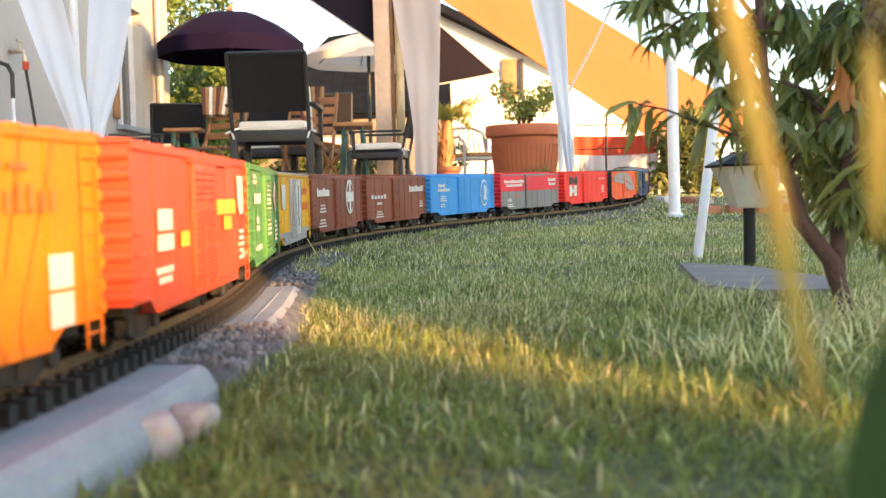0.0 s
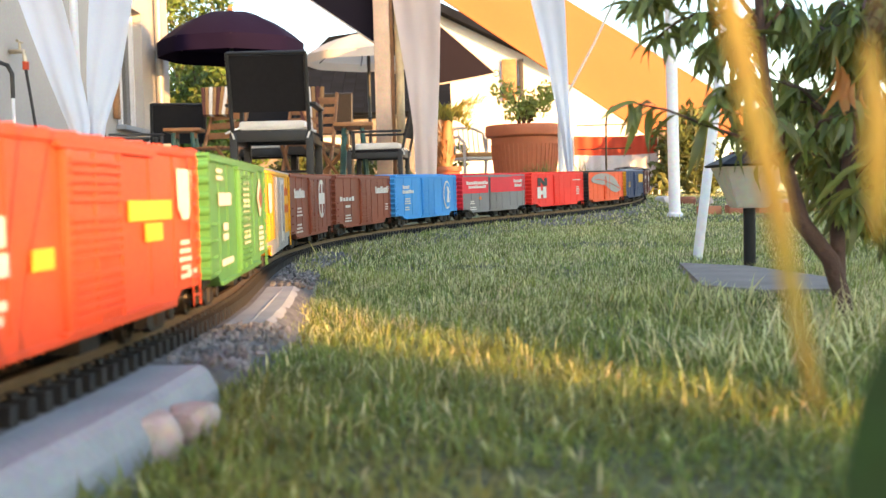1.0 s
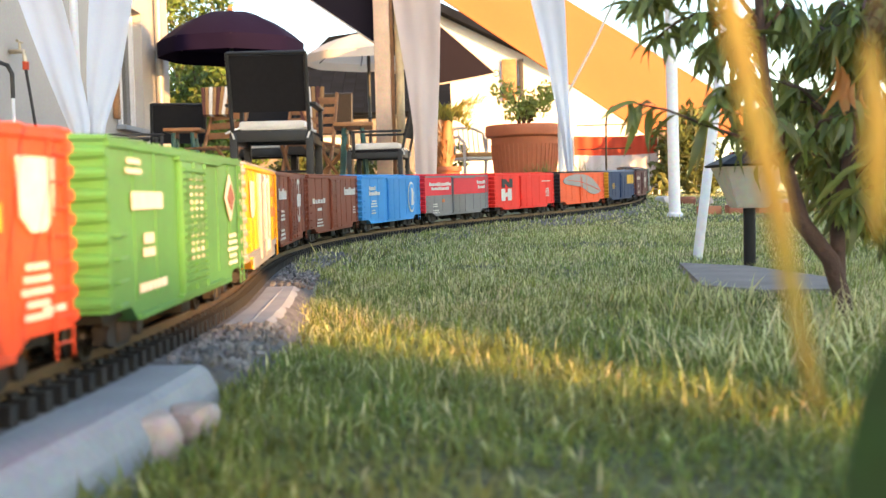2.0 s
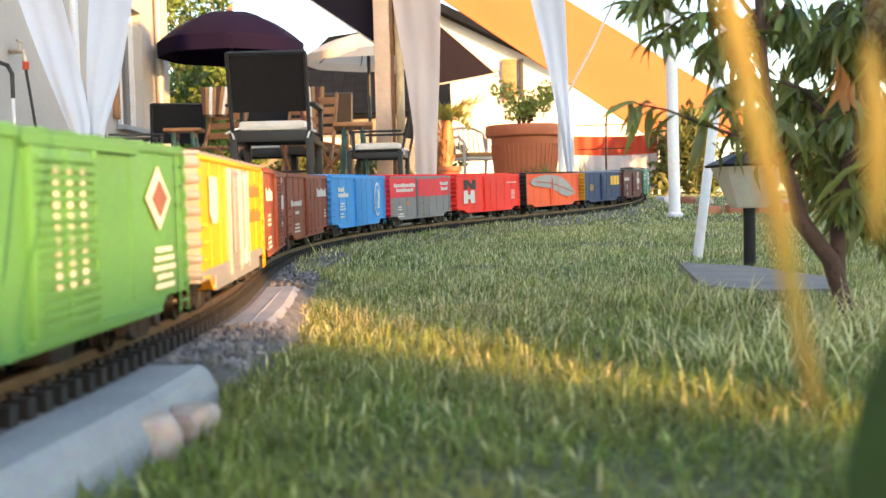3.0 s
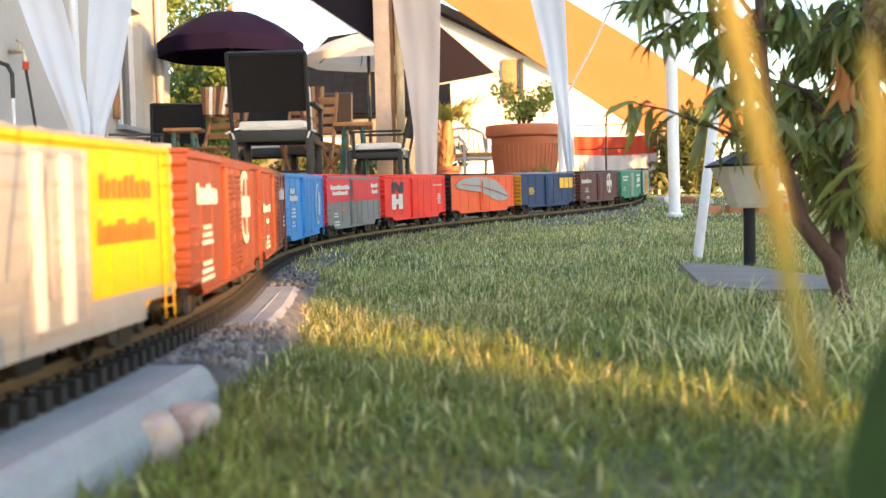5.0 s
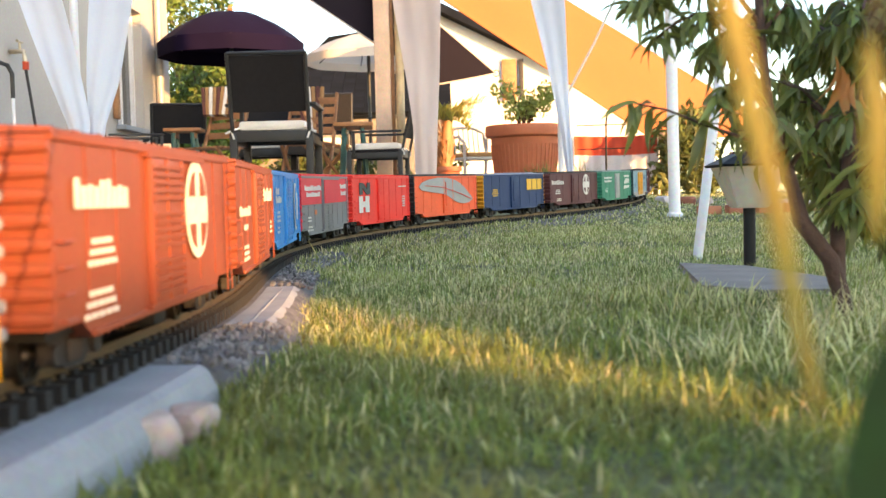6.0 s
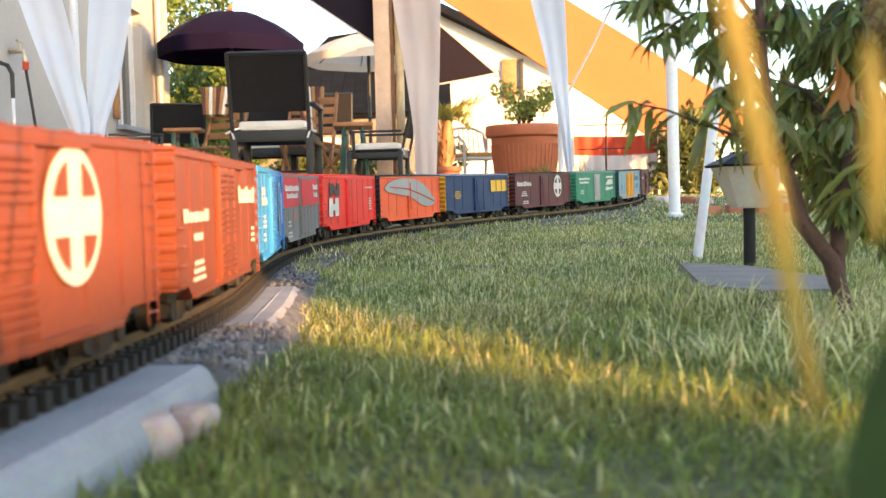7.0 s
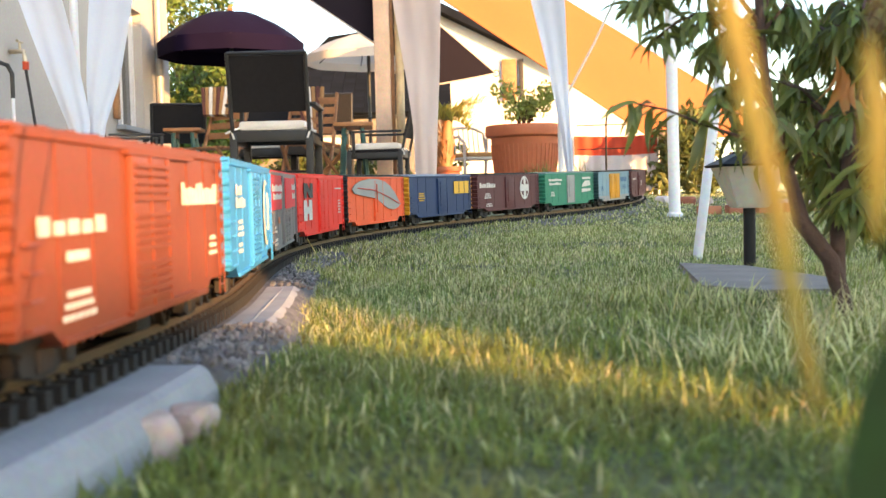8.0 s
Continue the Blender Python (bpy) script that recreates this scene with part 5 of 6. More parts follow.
def build_far_houses():
    h = thing("white_house", Matrix(), "white rendered house with a slate gable roof in evening sun", "house")
    # gable wall with a window opening
    y = 20.0

    def top(x):
        return 3.54 - abs(x - 0.05) * (2.17 / 4.35)
    for x0, x1, z0, z1 in ((-3.2, 1.22, 0, None), (1.22, 1.52, 0, 2.02), (1.22, 1.52, 2.66, None), (1.52, 4.4, 0, None)):
        outline = [(x0, z0), (x1, z0), (x1, z1 if z1 else top(x1))] + ([(0.05, 3.54)] if x0 < 0.05 < x1 and not z1 else []) + [(x0, z1 if z1 else top(x0))]
        part("gable_wall", prism(B(), outline, y, y + 0.3), M_WHITEWALL, h)
    part("side_wall", box(B(), 0.3, 6, 1.25, 4.25, y + 3.31, 0.62), M_WHITEWALL, h)
    wi = part("window", box(B(), 0.30, 0.02, 0.64, 1.37, y + 0.12, 2.34), M_GLASS, h)
    part("window_frame", box(B(), 0.05, 0.05, 0.64, 1.50, y + 0.09, 2.34), M_WHITEMETAL, wi)
    part("shutter", box(B(), 0.27, 0.04, 0.76, 1.315, y - 0.06, 2.31, 0.004), M_TEAK, h, "orange wooden shutter")
    part("shutter", box(B(), 0.08, 0.05, 0.76, 1.545, y - 0.03, 2.31, 0.004), M_INK, h, "dark shutter edge")
    for sgn, ex, ez in ((1, 4.7, top(4.7)), (-1, -3.5, top(-3.5))):
        bm = prism(B(), [(0.05, 3.56), (ex, ez + 0.02), (ex, ez + 0.16), (0.05, 3.72)] if sgn > 0 else [(0.05, 3.56), (0.05, 3.72), (ex, ez + 0.16), (ex, ez + 0.02)], y - 0.35, y + 6.5)
        part("roof", bm, M_SLATE, h)
    d = thing("slate_roofed_house", Matrix(), "low brick house with a dark slate roof", "house")
    part("wall", box(B(), 4.4, 0.3, 1.65, -2.0, 18.0, 0.82), M_SLAB, d)
    part("eave_board", prism(B(), [(-4.4, 1.50), (0.2, 1.50), (0.2, 1.58), (-4.4, 1.58)], 17.75, 17.9), M_SLATE, d)
    roof_tiles(d, (-4.4, 17.70, 1.55), (0.2, 17.70, 1.55), (0.2, 19.4, 2.46), (-4.4, 19.4, 2.46), 22, 12, M_SLATE)
    part("roof_board", sheet(B(), [[Vector((-4.4, 17.72, 1.54)), Vector((0.2, 17.72, 1.54))], [Vector((-4.4, 19.4, 2.44)), Vector((0.2, 19.4, 2.44))]], 0.03), M_SLATE, d)
    part("gable_roof", prism(B(), [(-3.1, 2.0), (-2.85, 3.20), (-2.35, 3.66), (-1.4, 3.78), (-0.9, 2.0)], 23.0, 26.0), M_SLATE, d)


def tree(x, y, z, height, spread, count, leaf, material, label, name="tree", seed=1, low=0.25):
    t = thing(name, pose(x, y, z), label, "tree" if name == "tree" else "bush")
    rng = random.Random(seed)
    bm = B()
    tube(bm, [(0, 0, -0.1), (0.02, 0, height * 0.3), (0, 0.03, height * 0.65)], [height * 0.035, height * 0.028, height * 0.012], 8)
    cs, rs = [], []
    for k in range(22):
        a = rng.uniform(0, 6.28)
        q = spread * rng.uniform(0.2, 1.0)
        c = Vector((q * math.cos(a), q * math.sin(a), height * rng.uniform(low, 0.95)))
        c.x *= 1 - 0.4 * (c.z / height)
        tube(bm, [(0, 0, min(c.z * 0.7, height * 0.6)), c * 0.6 + Vector((0, 0, 0.1)), c], [height * 0.012, height * 0.007, height * 0.003], 5)
        cs.append(tuple(c))
        rs.append(spread * rng.uniform(0.22, 0.42))
    part("trunk", bm, M_BARK, t)
    part_of("crown", crown_mesh("crown", cs, rs, count, leaf, material, seed), material, t)


def hedge(name, x0, x1, y, depth, h, count, leaf, label, seed, z=0.09):
    rng = random.Random(seed)
    n = max(6, int((x1 - x0) * 5))
    t = thing(name, pose((x0 + x1) / 2, y, z), label, "hedge")
    cs, rs = [], []
    for k in range(n * 3):
        cs.append((rng.uniform(x0, x1) - (x0 + x1) / 2, rng.uniform(-depth, depth) / 2, rng.uniform(0.1, 1) ** 0.8 * h * rng.uniform(0.75, 1.0)))
        rs.append(rng.uniform(0.10, 0.20) * max(1, h))
    bm = B()
    for k in range(n):
        c = cs[k]
        tube(bm, [(c[0], c[1], -0.05), (c[0] + 0.02, c[1], c[2])], [0.012, 0.005], 5)
    part("stems", bm, M_BARK, t)
    part_of("crown", crown_mesh("crown", cs, rs, count, leaf, M_HEDGE, seed), M_HEDGE, t)


def build_shade():
    """Unseen blocks added behind the camera: they keep the low sun off the lawn, but for one gap."""
    a = thing("sun_blocker_tall", Matrix(), "unseen tall plain block added to shade lawn and terrace", "house", kind="structure")
    part("wall", box(B(), 0.4, 6.30, 5.6, 8.2, -6.39, 2.7), M_RENDER, a)
    # sloped end, added to shape the far edge of the sunlit strip
    ext = [(-9.53, 0.0), (-9.53, 2.44), (-9.75, 2.30), (-9.75, 0.0)]
    low = prism(B(), ext, -8.02, -8.22)
    low.transform(Matrix.Rotation(radians(90), 4, "Z"))
    part("side_wall", low, M_RENDER, a)
    b = thing("sun_blocker_low", Matrix(), "unseen low plain block added to shade the near lawn", "wall", kind="structure")
    part("wall", box(B(), 0.25, 9.0, 2.60, 8.12, -14.68, 1.16), M_RENDER, b)


# ---- things on the lawn ----
def leaf_mesh(name, length, width, curl, seed):
    """A long pointed leaf with a folded midrib and a drooping tip."""
    bm = B()
    rows = []
    rng = random.Random(seed)
    n = 7
    for k in range(n + 1):
        u = k / n
        w = width * (math.sin(math.pi * u ** 0.8) ** 0.85 if 0 < u < 1 else 0.02)
        z = -curl * length * u * u
        wave = 0.08 * width * math.sin(u * 9 + seed)
        rows.append([Vector((length * u * (1 - 0.25 * curl * u), -w / 2, z + 0.22 * w + wave)), Vector((length * u * (1 - 0.25 * curl * u), 0, z)), Vector((length * u * (1 - 0.25 * curl * u), w / 2, z + 0.22 * w - wave))])
    sheet(bm, rows)
    me = bpy.data.meshes.new(name)
    bm.to_mesh(me)
    bm.free()
    me.shade_smooth()
    return me


def build_sapling():
    t = thing("peach_sapling", Matrix(), "young peach tree with long drooping leaves on the lawn", "tree")
    trunk = [(0.405, 1.05, -0.04), (0.3988, 1.05, -0.0073), (0.3845, 1.05, 0.041), (0.3557, 1.05, 0.0798), (0.3438, 1.05, 0.1315), (0.3253, 1.05, 0.1876),
             (0.3172, 1.05, 0.2652), (0.3146, 1.05, 0.3312), (0.318, 1.07, 0.42), (0.34, 1.09, 0.5)]
    stem = [(0.394, 1.055, 0.012), (0.3952, 1.06, 0.0741), (0.3999, 1.06, 0.1023), (0.4116, 1.06, 0.1583), (0.4289, 1.06, 0.2418), (0.4361, 1.06, 0.3304), (0.45, 1.07, 0.46)]
    part("trunk", tube(B(), trunk, [0.0105, 0.0095, 0.0088, 0.0085, 0.0055, 0.0048, 0.0045, 0.004, 0.0035, 0.003], 12), M_BARK, t)
    part("stem", tube(B(), stem, [0.0075, 0.0072, 0.0068, 0.0062, 0.005, 0.004, 0.003], 10), M_BARK, t)
    rng = random.Random(12)
    limbs = [
        [(0.3405, 1.05, 0.1313), (0.3043, 1.04, 0.1598), (0.2603, 1.04, 0.1763), (0.2218, 1.04, 0.1921), (0.1833, 1.04, 0.2012)],
        [(0.3163, 1.05, 0.2747), (0.2839, 1.04, 0.3135), (0.2455, 1.04, 0.3117), (0.2069, 1.04, 0.3017), (0.1876, 1.04, 0.2951)],
        [(0.3170, 1.05, 0.2637), (0.2836, 1.04, 0.2863), (0.2506, 1.04, 0.2844), (0.2285, 1.04, 0.2740), (0.2118, 1.04, 0.2608)],
        [(0.3190, 1.05, 0.2474), (0.2889, 1.04, 0.2644), (0.2679, 1.04, 0.2594), (0.2583, 1.04, 0.2432)],
        [(0.3253, 1.05, 0.1876), (0.2994, 1.04, 0.2149), (0.2801, 1.04, 0.2153), (0.2688, 1.04, 0.1992)],
    ]
    # the crown's twigs fan out from both stems
    for gx in range(8):
        for gz in range(9):
            end = Vector((0.298 + 0.024 * gx + rng.uniform(-0.010, 0.010), 1.06 + rng.uniform(-0.10, 0.24), 0.055 + 0.032 * gz + rng.uniform(-0.012, 0.012)))
            end.x *= end.y / 1.06
            if end.z < 0.165 and gx < 3 or end.z < 0.125 and gx < 5 or end.z < 0.09 and gx < 7:
                continue
            root = min((Vector(p) for p in trunk[4:8] + stem[1:6]), key=lambda p: (p - end - Vector((0, 0, -0.05))).length)
            mid = root.lerp(end, 0.5) + Vector((rng.uniform(-0.008, 0.008), 0, 0.018))
            limbs.append([tuple(root), tuple(mid), tuple(end)])
    for l in limbs:
        part("branch", tube(B(), l, [0.0026 - 0.0019 * k / (len(l) - 1) for k in range(len(l))], 6), M_BARK, t)
    leaves = [leaf_mesh("leaf", 0.040, 0.0080, c, i) for i, c in enumerate((0.25, 0.6, 0.95, 0.4))]
    spots = []
    for li, l in enumerate(limbs):
        ln = sum((Vector(b) - Vector(a)).length for a, b in zip(l, l[1:]))
        for k in range(16 if li == 0 else int(30 + ln * 170) if li < 5 else 20 if l[-1][0] < 0.40 else 30):
            q = rng.uniform(0.45 if li == 0 else 0.25, 1.0) * (len(l) - 1)
            i = min(int(q), len(l) - 2)
            p = Vector(l[i]).lerp(Vector(l[i + 1]), q - i)
            spots.append((p, rng.uniform(0, 6.28), rng.uniform(-0.3, 0.95) if li < 5 else rng.uniform(0.0, 1.45), rng.uniform(0.85, 1.25) if li == 0 else rng.uniform(0.6, 1.15)))
            # side twigs carry leaves off the branch
            if li > 4 and k % 2:
                d = Vector((rng.uniform(-1, 1), rng.uniform(-0.6, 0.6), rng.uniform(-0.7, 0.6))) * 0.022
                spots.append((p + d, rng.uniform(0, 6.28), rng.uniform(0.0, 1.4), rng.uniform(0.6, 1.1)))
    made = 0
    rest = B()
    for k, (p, a, el, sc) in enumerate(spots):
        m = Matrix.Translation(p) @ Matrix.Rotation(a, 4, "Z") @ Matrix.Rotation(el, 4, "Y") @ Matrix.Rotation(rng.uniform(-0.8, 0.8), 4, "X") @ Matrix.Scale(sc, 4)
        if made < 290:
            ob = part_of("leaf", leaves[k % 4], M_LEAF, t)
            ob.matrix_basis = m
            made += 1
        else:
            tmp = leaves[k % 4].copy()
            tmp.transform(m)
            rest.from_mesh(tmp)
            bpy.data.meshes.remove(tmp)
    # a few orange leaves, their colour standing in for a patch of sun
    for k in range(5):
        ob = part_of("sunlit_leaf", leaf_mesh("sunlit_leaf", 0.05, 0.011, 0.8, 9 + k), M_SUNLIT_LEAF, t, "leaf coloured orange as if in a patch of sun")
        ob.matrix_basis = pose(0.372 + 0.006 * k, 1.0, 0.235 - 0.008 * k, 20 * k, 75, 60 * k)
    tagged(part("crown", rest, M_LEAVES, t), kind="stuff")


def build_stalks():
    """Withered leaves that hang from a shoot close before the lens."""
    s = thing("hanging_shoot", Matrix(), "withered yellow shoot bent over from the peach tree", "plant shoot")
    part("stem", tube(B(), [(0.34, 1.09, 0.49), (0.30, 0.9, 0.62), (0.20, 0.5, 0.66), (0.08, 0.22, 0.50), (0.040, 0.165, 0.148)], [0.003, 0.003, 0.0022, 0.0012, 0.0007], 8), M_BARK, s)
    line = [(0.0533, 0.150, 0.0798), (0.0527, 0.150, 0.0821), (0.0512, 0.150, 0.0895), (0.0495, 0.150, 0.0976), (0.0480, 0.150, 0.1056),
            (0.0464, 0.150, 0.1137), (0.0443, 0.150, 0.1217), (0.0428, 0.150, 0.1296), (0.0411, 0.150, 0.1375), (0.0398, 0.150, 0.1422)]
    widths = [0.0003, 0.0008, 0.0011, 0.0012, 0.0015, 0.0016, 0.0017, 0.0017, 0.0016, 0.0010]
    rows = [[Vector(p) + Vector((-w, 0.001, 0)), Vector(p), Vector(p) + Vector((w, 0.001, 0))] for p, w in zip(line, widths)]
    part("yellow_leaf", sheet(B(), rows, 0.0003), M_STALK, s, "long withered yellow leaf")
    line = [(0.062, 0.150, 0.103), (0.062, 0.150, 0.109), (0.062, 0.150, 0.116), (0.062, 0.150, 0.122), (0.061, 0.150, 0.128), (0.061, 0.150, 0.132)]
    widths = [0.0004, 0.0014, 0.0019, 0.0018, 0.0012, 0.0005]
    rows = [[Vector(p) + Vector((-w, 0.001, 0)), Vector(p), Vector(p) + Vector((w, 0.001, 0))] for p, w in zip(line, widths)]
    part("yellow_leaf", sheet(B(), rows, 0.0003), M_STALK, s, "long withered yellow leaf")
    part("twig", tube(B(), [(0.20, 0.5, 0.66), (0.12, 0.2, 0.40), (0.061, 0.150, 0.132)], [0.0015, 0.001, 0.0005], 6), M_BARK, s)
    st = thing("dry_straw", Matrix(), "dry straw lying against the rail", "straw")
    part("stem", tube(B(), [(-0.232, 2.02, -0.012), (-0.247, 2.03, 0.018), (-0.262, 2.05, 0.040)], 0.0012, 5), M_DRYGRASS, st)
    g = thing("weed_leaf", Matrix(), "dark green broad weed leaf close to the ground", "plant")
    line = [(0.0690, 0.170, -0.0300), (0.0698, 0.170, 0.0300), (0.0702, 0.170, 0.0586), (0.0705, 0.170, 0.0700), (0.0709, 0.170, 0.0780), (0.0715, 0.170, 0.0860)]
    rows = [[Vector(p) + Vector((-w, 0.001, 0)), Vector(p), Vector(p) + Vector((w, 0.001, 0))] for p, w in zip(line, (0.001, 0.0045, 0.0062, 0.0048, 0.0034, 0.0005))]
    part("leaf", sheet(B(), rows, 0.0005), M_WEED, g)


def build_solar_lamp():
    z = 0.012
    l = thing("solar_lamp", pose(0.497, 1.715, z) @ Matrix.Scale(1.13, 4), "solar garden lamp with a pale tapered shade on a black stake", "lamp")
    part("stake", tube(B(), [(0, 0, -0.08), (0, 0, 0.072)], 0.0085, 14), M_BLACK, l)
    sh = B()
    rows = [(0.021, 0.064), (0.024, 0.075), (0.040, 0.120), (0.042, 0.124)]
    rings = [[sh.verts.new((r * 1.52 * math.cos(a), r * 1.52 * math.sin(a), zz)) for a in (math.pi / 4 + k * math.pi / 2 for k in range(4))] for r, zz in rows]
    for a, b in zip(rings, rings[1:]):
        for k in range(4):
            sh.faces.new((a[k], a[(k + 1) % 4], b[(k + 1) % 4], b[k]))
    sh.faces.new(rings[0][::-1])
    sh.faces.new(rings[-1])
    bmesh.ops.bevel(sh, geom=sh.edges[:], offset=0.002, segments=2, affect="EDGES")
    part("shade", sh, M_LAMPGLASS, l)
    cap = lathe(B(), [(0.070, 0.123), (0.073, 0.126), (0.034, 0.141), (0.0, 0.142)], 4)
    cap.transform(Matrix.Rotation(radians(45), 4, "Z"))
    part("cap", cap, M_BLACK, l, smooth=False)
    part("solar_panel", box(B(), 0.044, 0.044, 0.004, 0, 0, 0.1425, 0.001), M_SOLAR, l)


def build_lawn_slab():
    bm = B()
    a = [bm.verts.new((x, y, float(rise(y)) - 0.040)) for x, y in SLAB]
    b = [bm.verts.new((x, y, float(rise(y)) - 0.016)) for x, y in SLAB]
    bm.faces.new(a[::-1])
    bm.faces.new(b)
    for i in range(len(a)):
        bm.faces.new((a[i], a[(i + 1) % len(a)], b[(i + 1) % len(a)], b[i]))
    bmesh.ops.bevel(bm, geom=[e for e in bm.edges if all(v in b for v in e.verts)], offset=0.006, segments=2, affect="EDGES")
    tagged(part("stepping_stone", bm, M_SLAB), "flat grey stepping stone set in the lawn", "stone")


def build_poles():
    p = thing("sail_post", pose(0.868, 3.95, 0.03), "white steel post that carries the sun sail", "post")
    part("shaft", tube(B(), [(0, 0, -0.1), (-0.01, 0, 1.0), (-0.02, 0, 1.9)], 0.0215, 16), M_WHITEMETAL, p)
    part("foot", lathe(B(), [(0.030, -0.03), (0.030, 0.004), (0.026, 0.008), (0.022, 0.012)], 20), M_WHITEMETAL, p)
    m = thing("sail_stake", pose(3.265, 9.92, 0.0), "white steel stake that holds down the orange sail", "stake")
    part("shaft", tube(B(), [(0, 0, 0), (0, 0, 0.66)], 0.02, 12), M_WHITEMETAL, m)
    part("eyelet", tube(B(), [(0.02 * math.cos(a), -0.02, 0.62 + 0.02 * math.sin(a)) for a in np.linspace(0, 6.283, 13)], 0.004, 6), M_STEEL, m)
    q = thing("leaning_pole", Matrix(), "thin white pole leaning in the lawn", "pole")
    part("shaft", tube(B(), [(0.466, 1.95, -0.03), (0.509, 1.95, 0.292), (0.56, 1.95, 0.68)], 0.0092, 12), M_WHITEMETAL, q)
    r = thing("guy_rope", Matrix(), "pale guy rope running down from the sail", "rope")
    part("cord", tube(B(), [(1.206, 6.200, 1.590), (0.843, 5.800, 0.926), (0.645, 5.56, 0.60)], 0.007, 8), M_ROPE, r)


def build_far_right():
    b = thing("windbreak", Matrix(), "red and white striped cloth windbreak between posts", "windbreak")
    y = 9.0

    def cloth(z0, z1, wob):
        return [[Vector((1.13 + 0.70 * k / 40, y + 0.015 * math.sin(k * 0.9) + wob * math.sin(k * 0.31), z0 + (z1 - z0) * j / 5 - 0.012 * math.sin(math.pi * k / 40))) for k in range(41)] for j in range(6)]
    part("red_cloth", sheet(B(), cloth(0.455, 0.615, 0.01), 0.003), M_REDCLOTH, b, "red upper cloth")
    part("white_cloth", sheet(B(), cloth(0.14, 0.455, 0.01), 0.003), M_WHITECLOTH, b, "white lower cloth")
    for x in (1.12, 1.35, 1.60, 1.84):
        part("post", tube(B(), [(x, y + 0.03, 0.05), (x, y + 0.03, 0.63)], 0.012, 8), M_WHITEMETAL, b)
    h = thing("plant_hook", Matrix(), "black metal hook stand with cross bars", "hook stand")
    part("stem", tube(B(), [(1.04, 6.7, 0.05), (1.045, 6.7, 0.56), (1.055, 6.7, 0.63), (1.085, 6.7, 0.665), (1.12, 6.7, 0.66)], 0.006, 8), M_BLACK, h)
    for z in (0.40, 0.55):
        part("cross_bar", tube(B(), [(0.86, 6.7, z), (1.20, 6.7, z + 0.003)], 0.004, 6), M_BLACK, h)
    frame_post = thing("timber_stake", pose(1.86, 8.9, 0.06), "pale timber stake beside the windbreak", "stake")
    part("shaft", box(B(), 0.045, 0.045, 0.56, 0, 0, 0.28, 0.004), M_POST, frame_post)
    hedge("hedge", 1.75, 5.2, 8.6, 0.7, 0.62, 15000, 0.035, "green clipped garden hedge", 6)
    rng = random.Random(21)
    for k in range(9):
        x = 1.10 + k * 0.075
        build_rock(x + rng.uniform(-0.01, 0.01), 5.2 + rng.uniform(-0.1, 0.1) - k * 0.12, 0.075 - 0.005 * k, 0.045, 0.035, 0.032, 3 + k,
                   M_WHITECLOTH if k % 3 == 0 else (M_BRICK if k % 3 == 1 else M_ROCK), "rough border stone at the lawn's edge", "border_stone", "border stones")
    for k in range(5):
        bm = box(B(), 0.085, 0.045, 0.035, 0, 0, 0.0, 0.004)
        ob = tagged(part("border_brick", bm, M_BRICK), "orange brick in the lawn's border", "brick", "border bricks")
        ob.matrix_basis = pose(1.02 + 0.10 * k, 4.05 - 0.03 * k, 0.042 + 0.002 * k, 0, 0, rng.uniform(-20, 20))


def flower_tuft(x, y, n, h, seed, m=None):
    rng = np.random.default_rng(seed)
    p = np.stack([x + rng.normal(0, 0.05, n), y + rng.normal(0, 0.05, n), np.full(n, FLOOR - 0.02)], 1)
    me = blades("ornamental_grass", p, h * rng.uniform(0.5, 1.1, n), rng.uniform(0.004, 0.008, n), rng.uniform(0.1, 0.8, n), rng.uniform(0, 6.28, n), m or M_BUSH, segments=4)
    tagged(new("ornamental_grass", me), "green grassy plant beside the terracotta pot", "plant", "ornamental grasses")


build_ground()
build_lawn()
for tx, ty, tn, th_, sd in ((0.205, 0.80, 90, 0.05, 1), (0.25, 0.78, 70, 0.05, 2), (0.30, 0.86, 110, 0.055, 3), (0.29, 1.18, 120, 0.05, 4), (0.36, 0.95, 120, 0.06, 5),
                            (0.42, 0.96, 120, 0.06, 6), (0.235, 1.25, 60, 0.045, 7), (0.33, 0.75, 80, 0.05, 8)):
    build_tuft(tx, ty, tn, th_, sd)
build_tuft(0.24, 1.22, 90, 0.05, 11, False)
build_tuft(0.40, 0.90, 160, 0.06, 12, False, 0.05)
TRACK = build_track()
build_edging()
build_gravel()
build_rock(-0.165, 0.580, -0.016, 0.018, 0.020, 0.0165, 1)
build_rock(-0.149, 0.612, -0.016, 0.0165, 0.017, 0.0145, 2)
build_lawn_slab()
build_terrace()
build_left_house()
build_tap()
build_far_houses()
build_shade()
build_gazebo()
build_wood_post()
sail("sun_sail", [(-0.186, 9.4, 2.025), (1.852, 9.4, 0.612), (3.265, 9.9, 0.617), (0.696, 10.3, 2.337)], M_ORANGE, "orange sun sail stretched over the garden", 0.02, 0.0)
# the dark sail's pale hem imitates its sunlit upper face
sail("dark_sun_sail", [(-1.443, 8.258, 1.992), (-0.021, 8.258, 0.997), (0.444, 8.258, 1.072), (-0.354, 8.258, 1.786)], M_NAVY, "dark purple sun sail stretched above the terrace", 0.02, 0.0, M_PARASOL)
umbrella(-2.38, 12.3, 2.19, 0.83, 0.36, M_PURPLE, "open dark purple garden umbrella", edge=0.17)
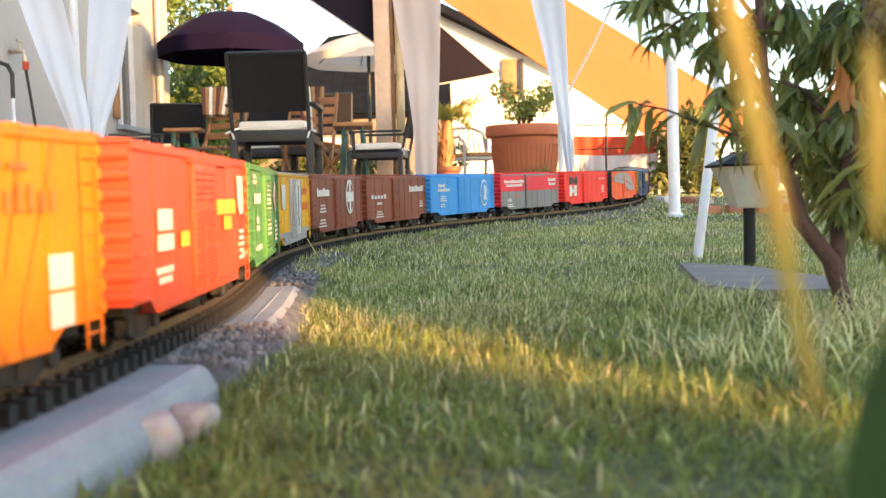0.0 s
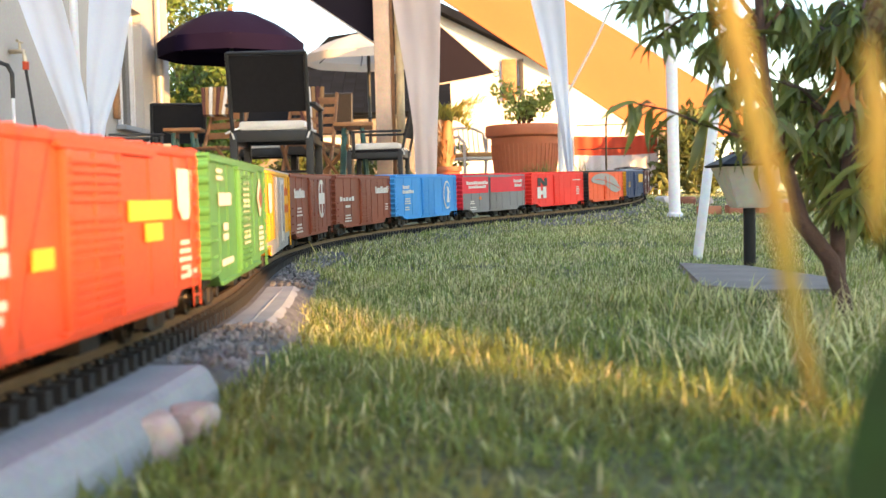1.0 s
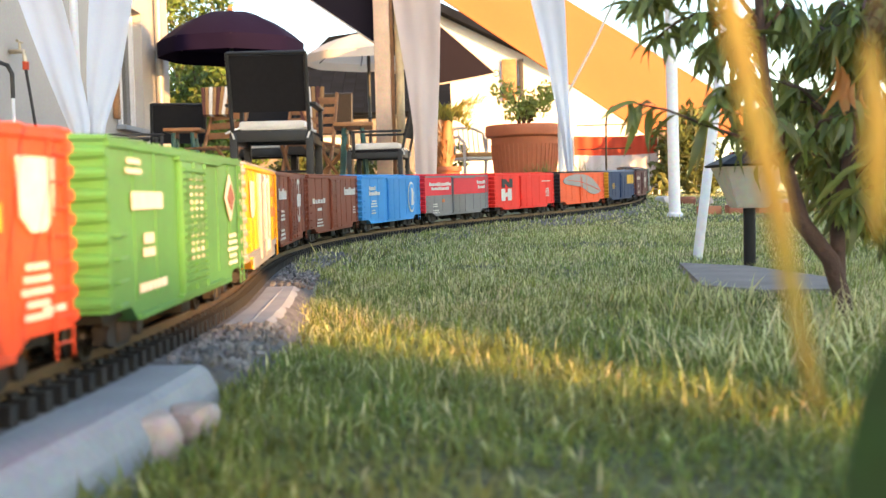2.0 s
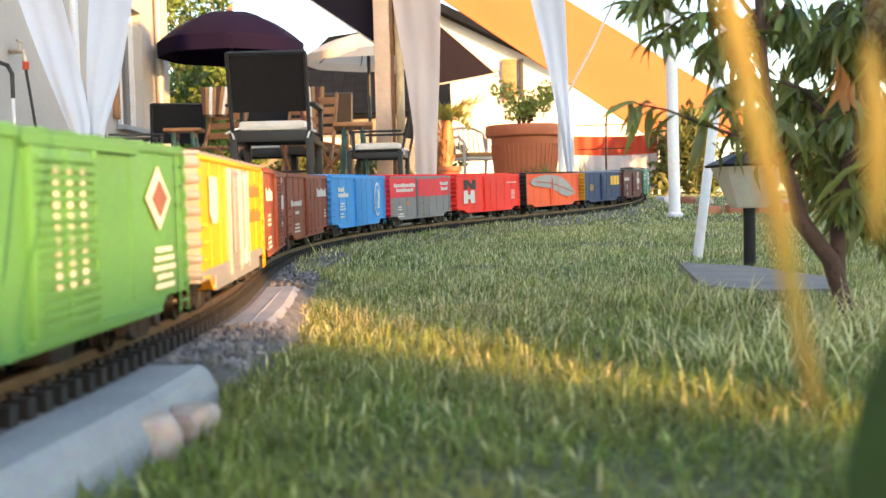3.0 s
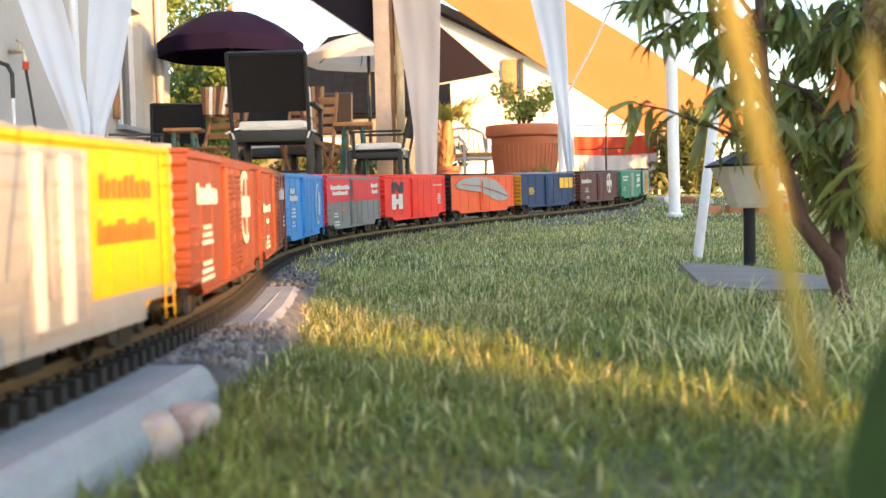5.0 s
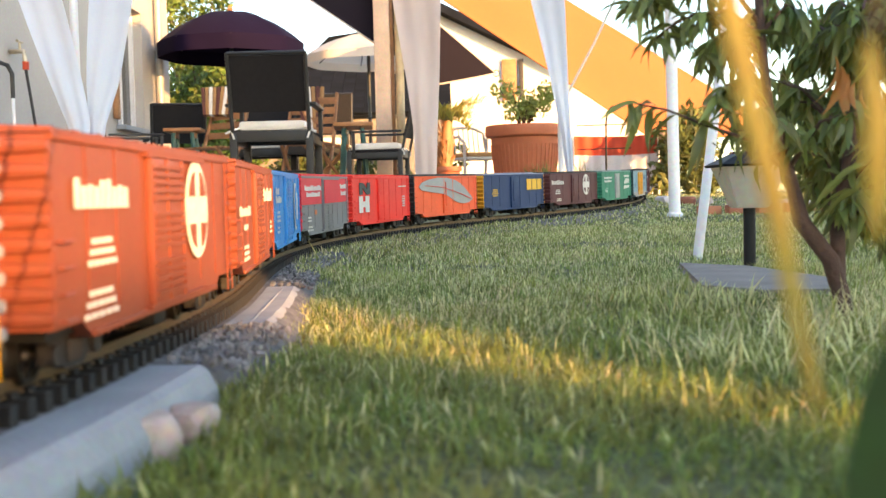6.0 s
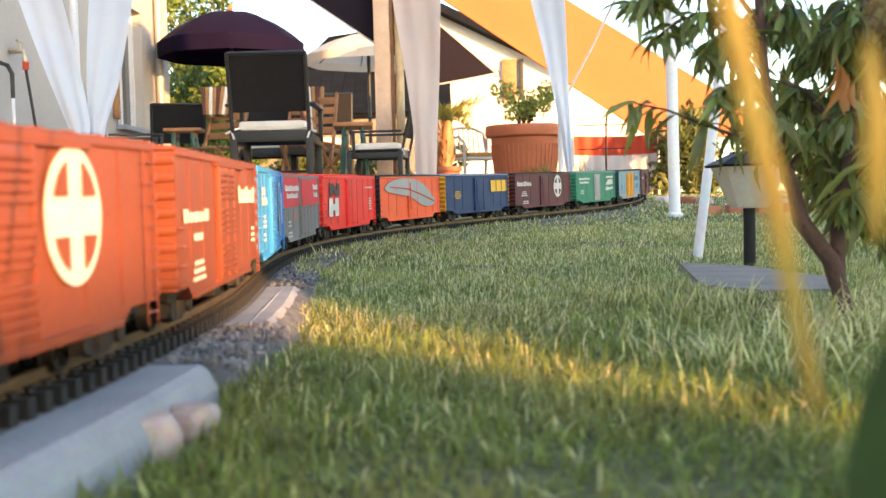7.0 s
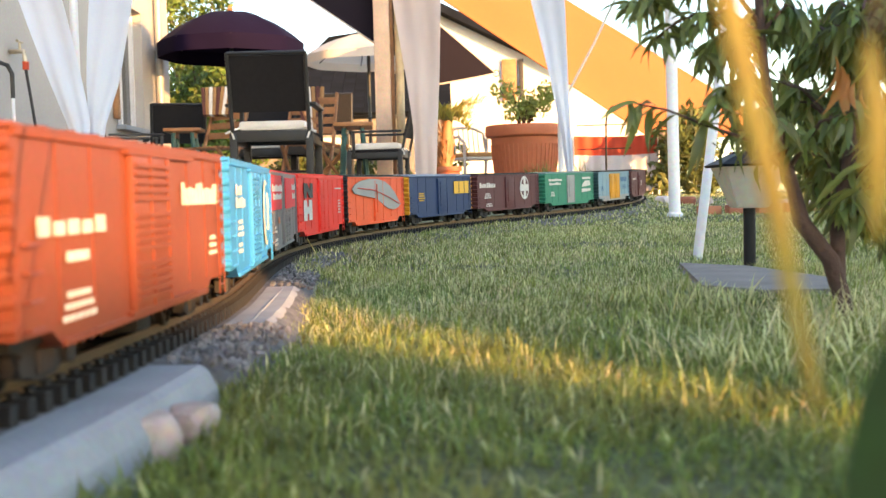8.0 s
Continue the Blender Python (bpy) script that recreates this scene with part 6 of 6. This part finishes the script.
umbrella(-0.85, 13.0, 2.0, 0.78, 0.26, M_PARASOL, "open cream parasol on the terrace", "parasol", edge=0.10)
woven_chair(-1.155, 7.55, 0, "high-backed dark woven garden chair with cream cushion")
woven_chair(-0.455, 7.78, 84, "dark woven garden chair turned sideways at the table", size=0.72)
woven_chair(-2.93, 10.3, -70, "dark woven garden chair by the house wall", False)
woven_chair(-2.74, 11.0, 20, "dark woven garden chair near a small table", False)
garden_table(-0.655, 8.05, 4, 0.29, 0.5, "orange wooden garden table with green metal legs", h=0.56)
garden_table(-2.28, 9.5, 4, 0.32, 0.32, "small orange wooden table near the house", h=0.66)
folding_chair(-0.90, 8.3, -86, size=0.88)
folding_chair(-1.10, 8.85, 170, "slatted wooden folding chair behind the dark chair", M_WOOD)
folding_chair(-1.93, 9.2, 150, "slatted wooden folding chair behind the dark chair", M_WOOD)
striped_cushion(-1.94, 9.32, FLOOR + 0.755, -10, 0.26, 9)
striped_cushion(-1.075, 8.98, FLOOR + 0.57, 12, 0.40, 6)
woven_chair(-1.62, 9.9, 185, "dark woven garden chair across the table")
woven_chair(-1.10, 9.6, 178, "dark woven garden chair across the table")
hedge("low_shrubs", -2.0, 0.3, 12.6, 0.6, 0.55, 3500, 0.045, "green shrubs behind the terrace", 16, FLOOR)
top_z = build_pot(0.536, 6.75, 0.250, 0.432, "terracotta_pot", "large terracotta pot with fluted sides")
potted_shrub(0.525, 6.75, FLOOR + top_z)
palm(0.03, 8.0)
white_chair(0.40, 11.9, 205)
flower_tuft(0.625, 6.44, 170, 0.24, 3)
flower_tuft(0.88, 6.6, 60, 0.26, 4)
tree(-3.6, 17.0, 0.1, 2.55, 1.3, 9000, 0.055, M_BUSH, "sunlit broad-leaved tree behind the terrace", seed=4)
tree(-4.6, 19.0, 0.1, 4.0, 1.6, 7000, 0.07, M_BUSH, "sunlit broad-leaved tree beyond the house", seed=5)
build_far_right()
build_poles()
build_solar_lamp()
build_sapling()
build_stalks()
build_train()
build_ties(TRACK)
motions()
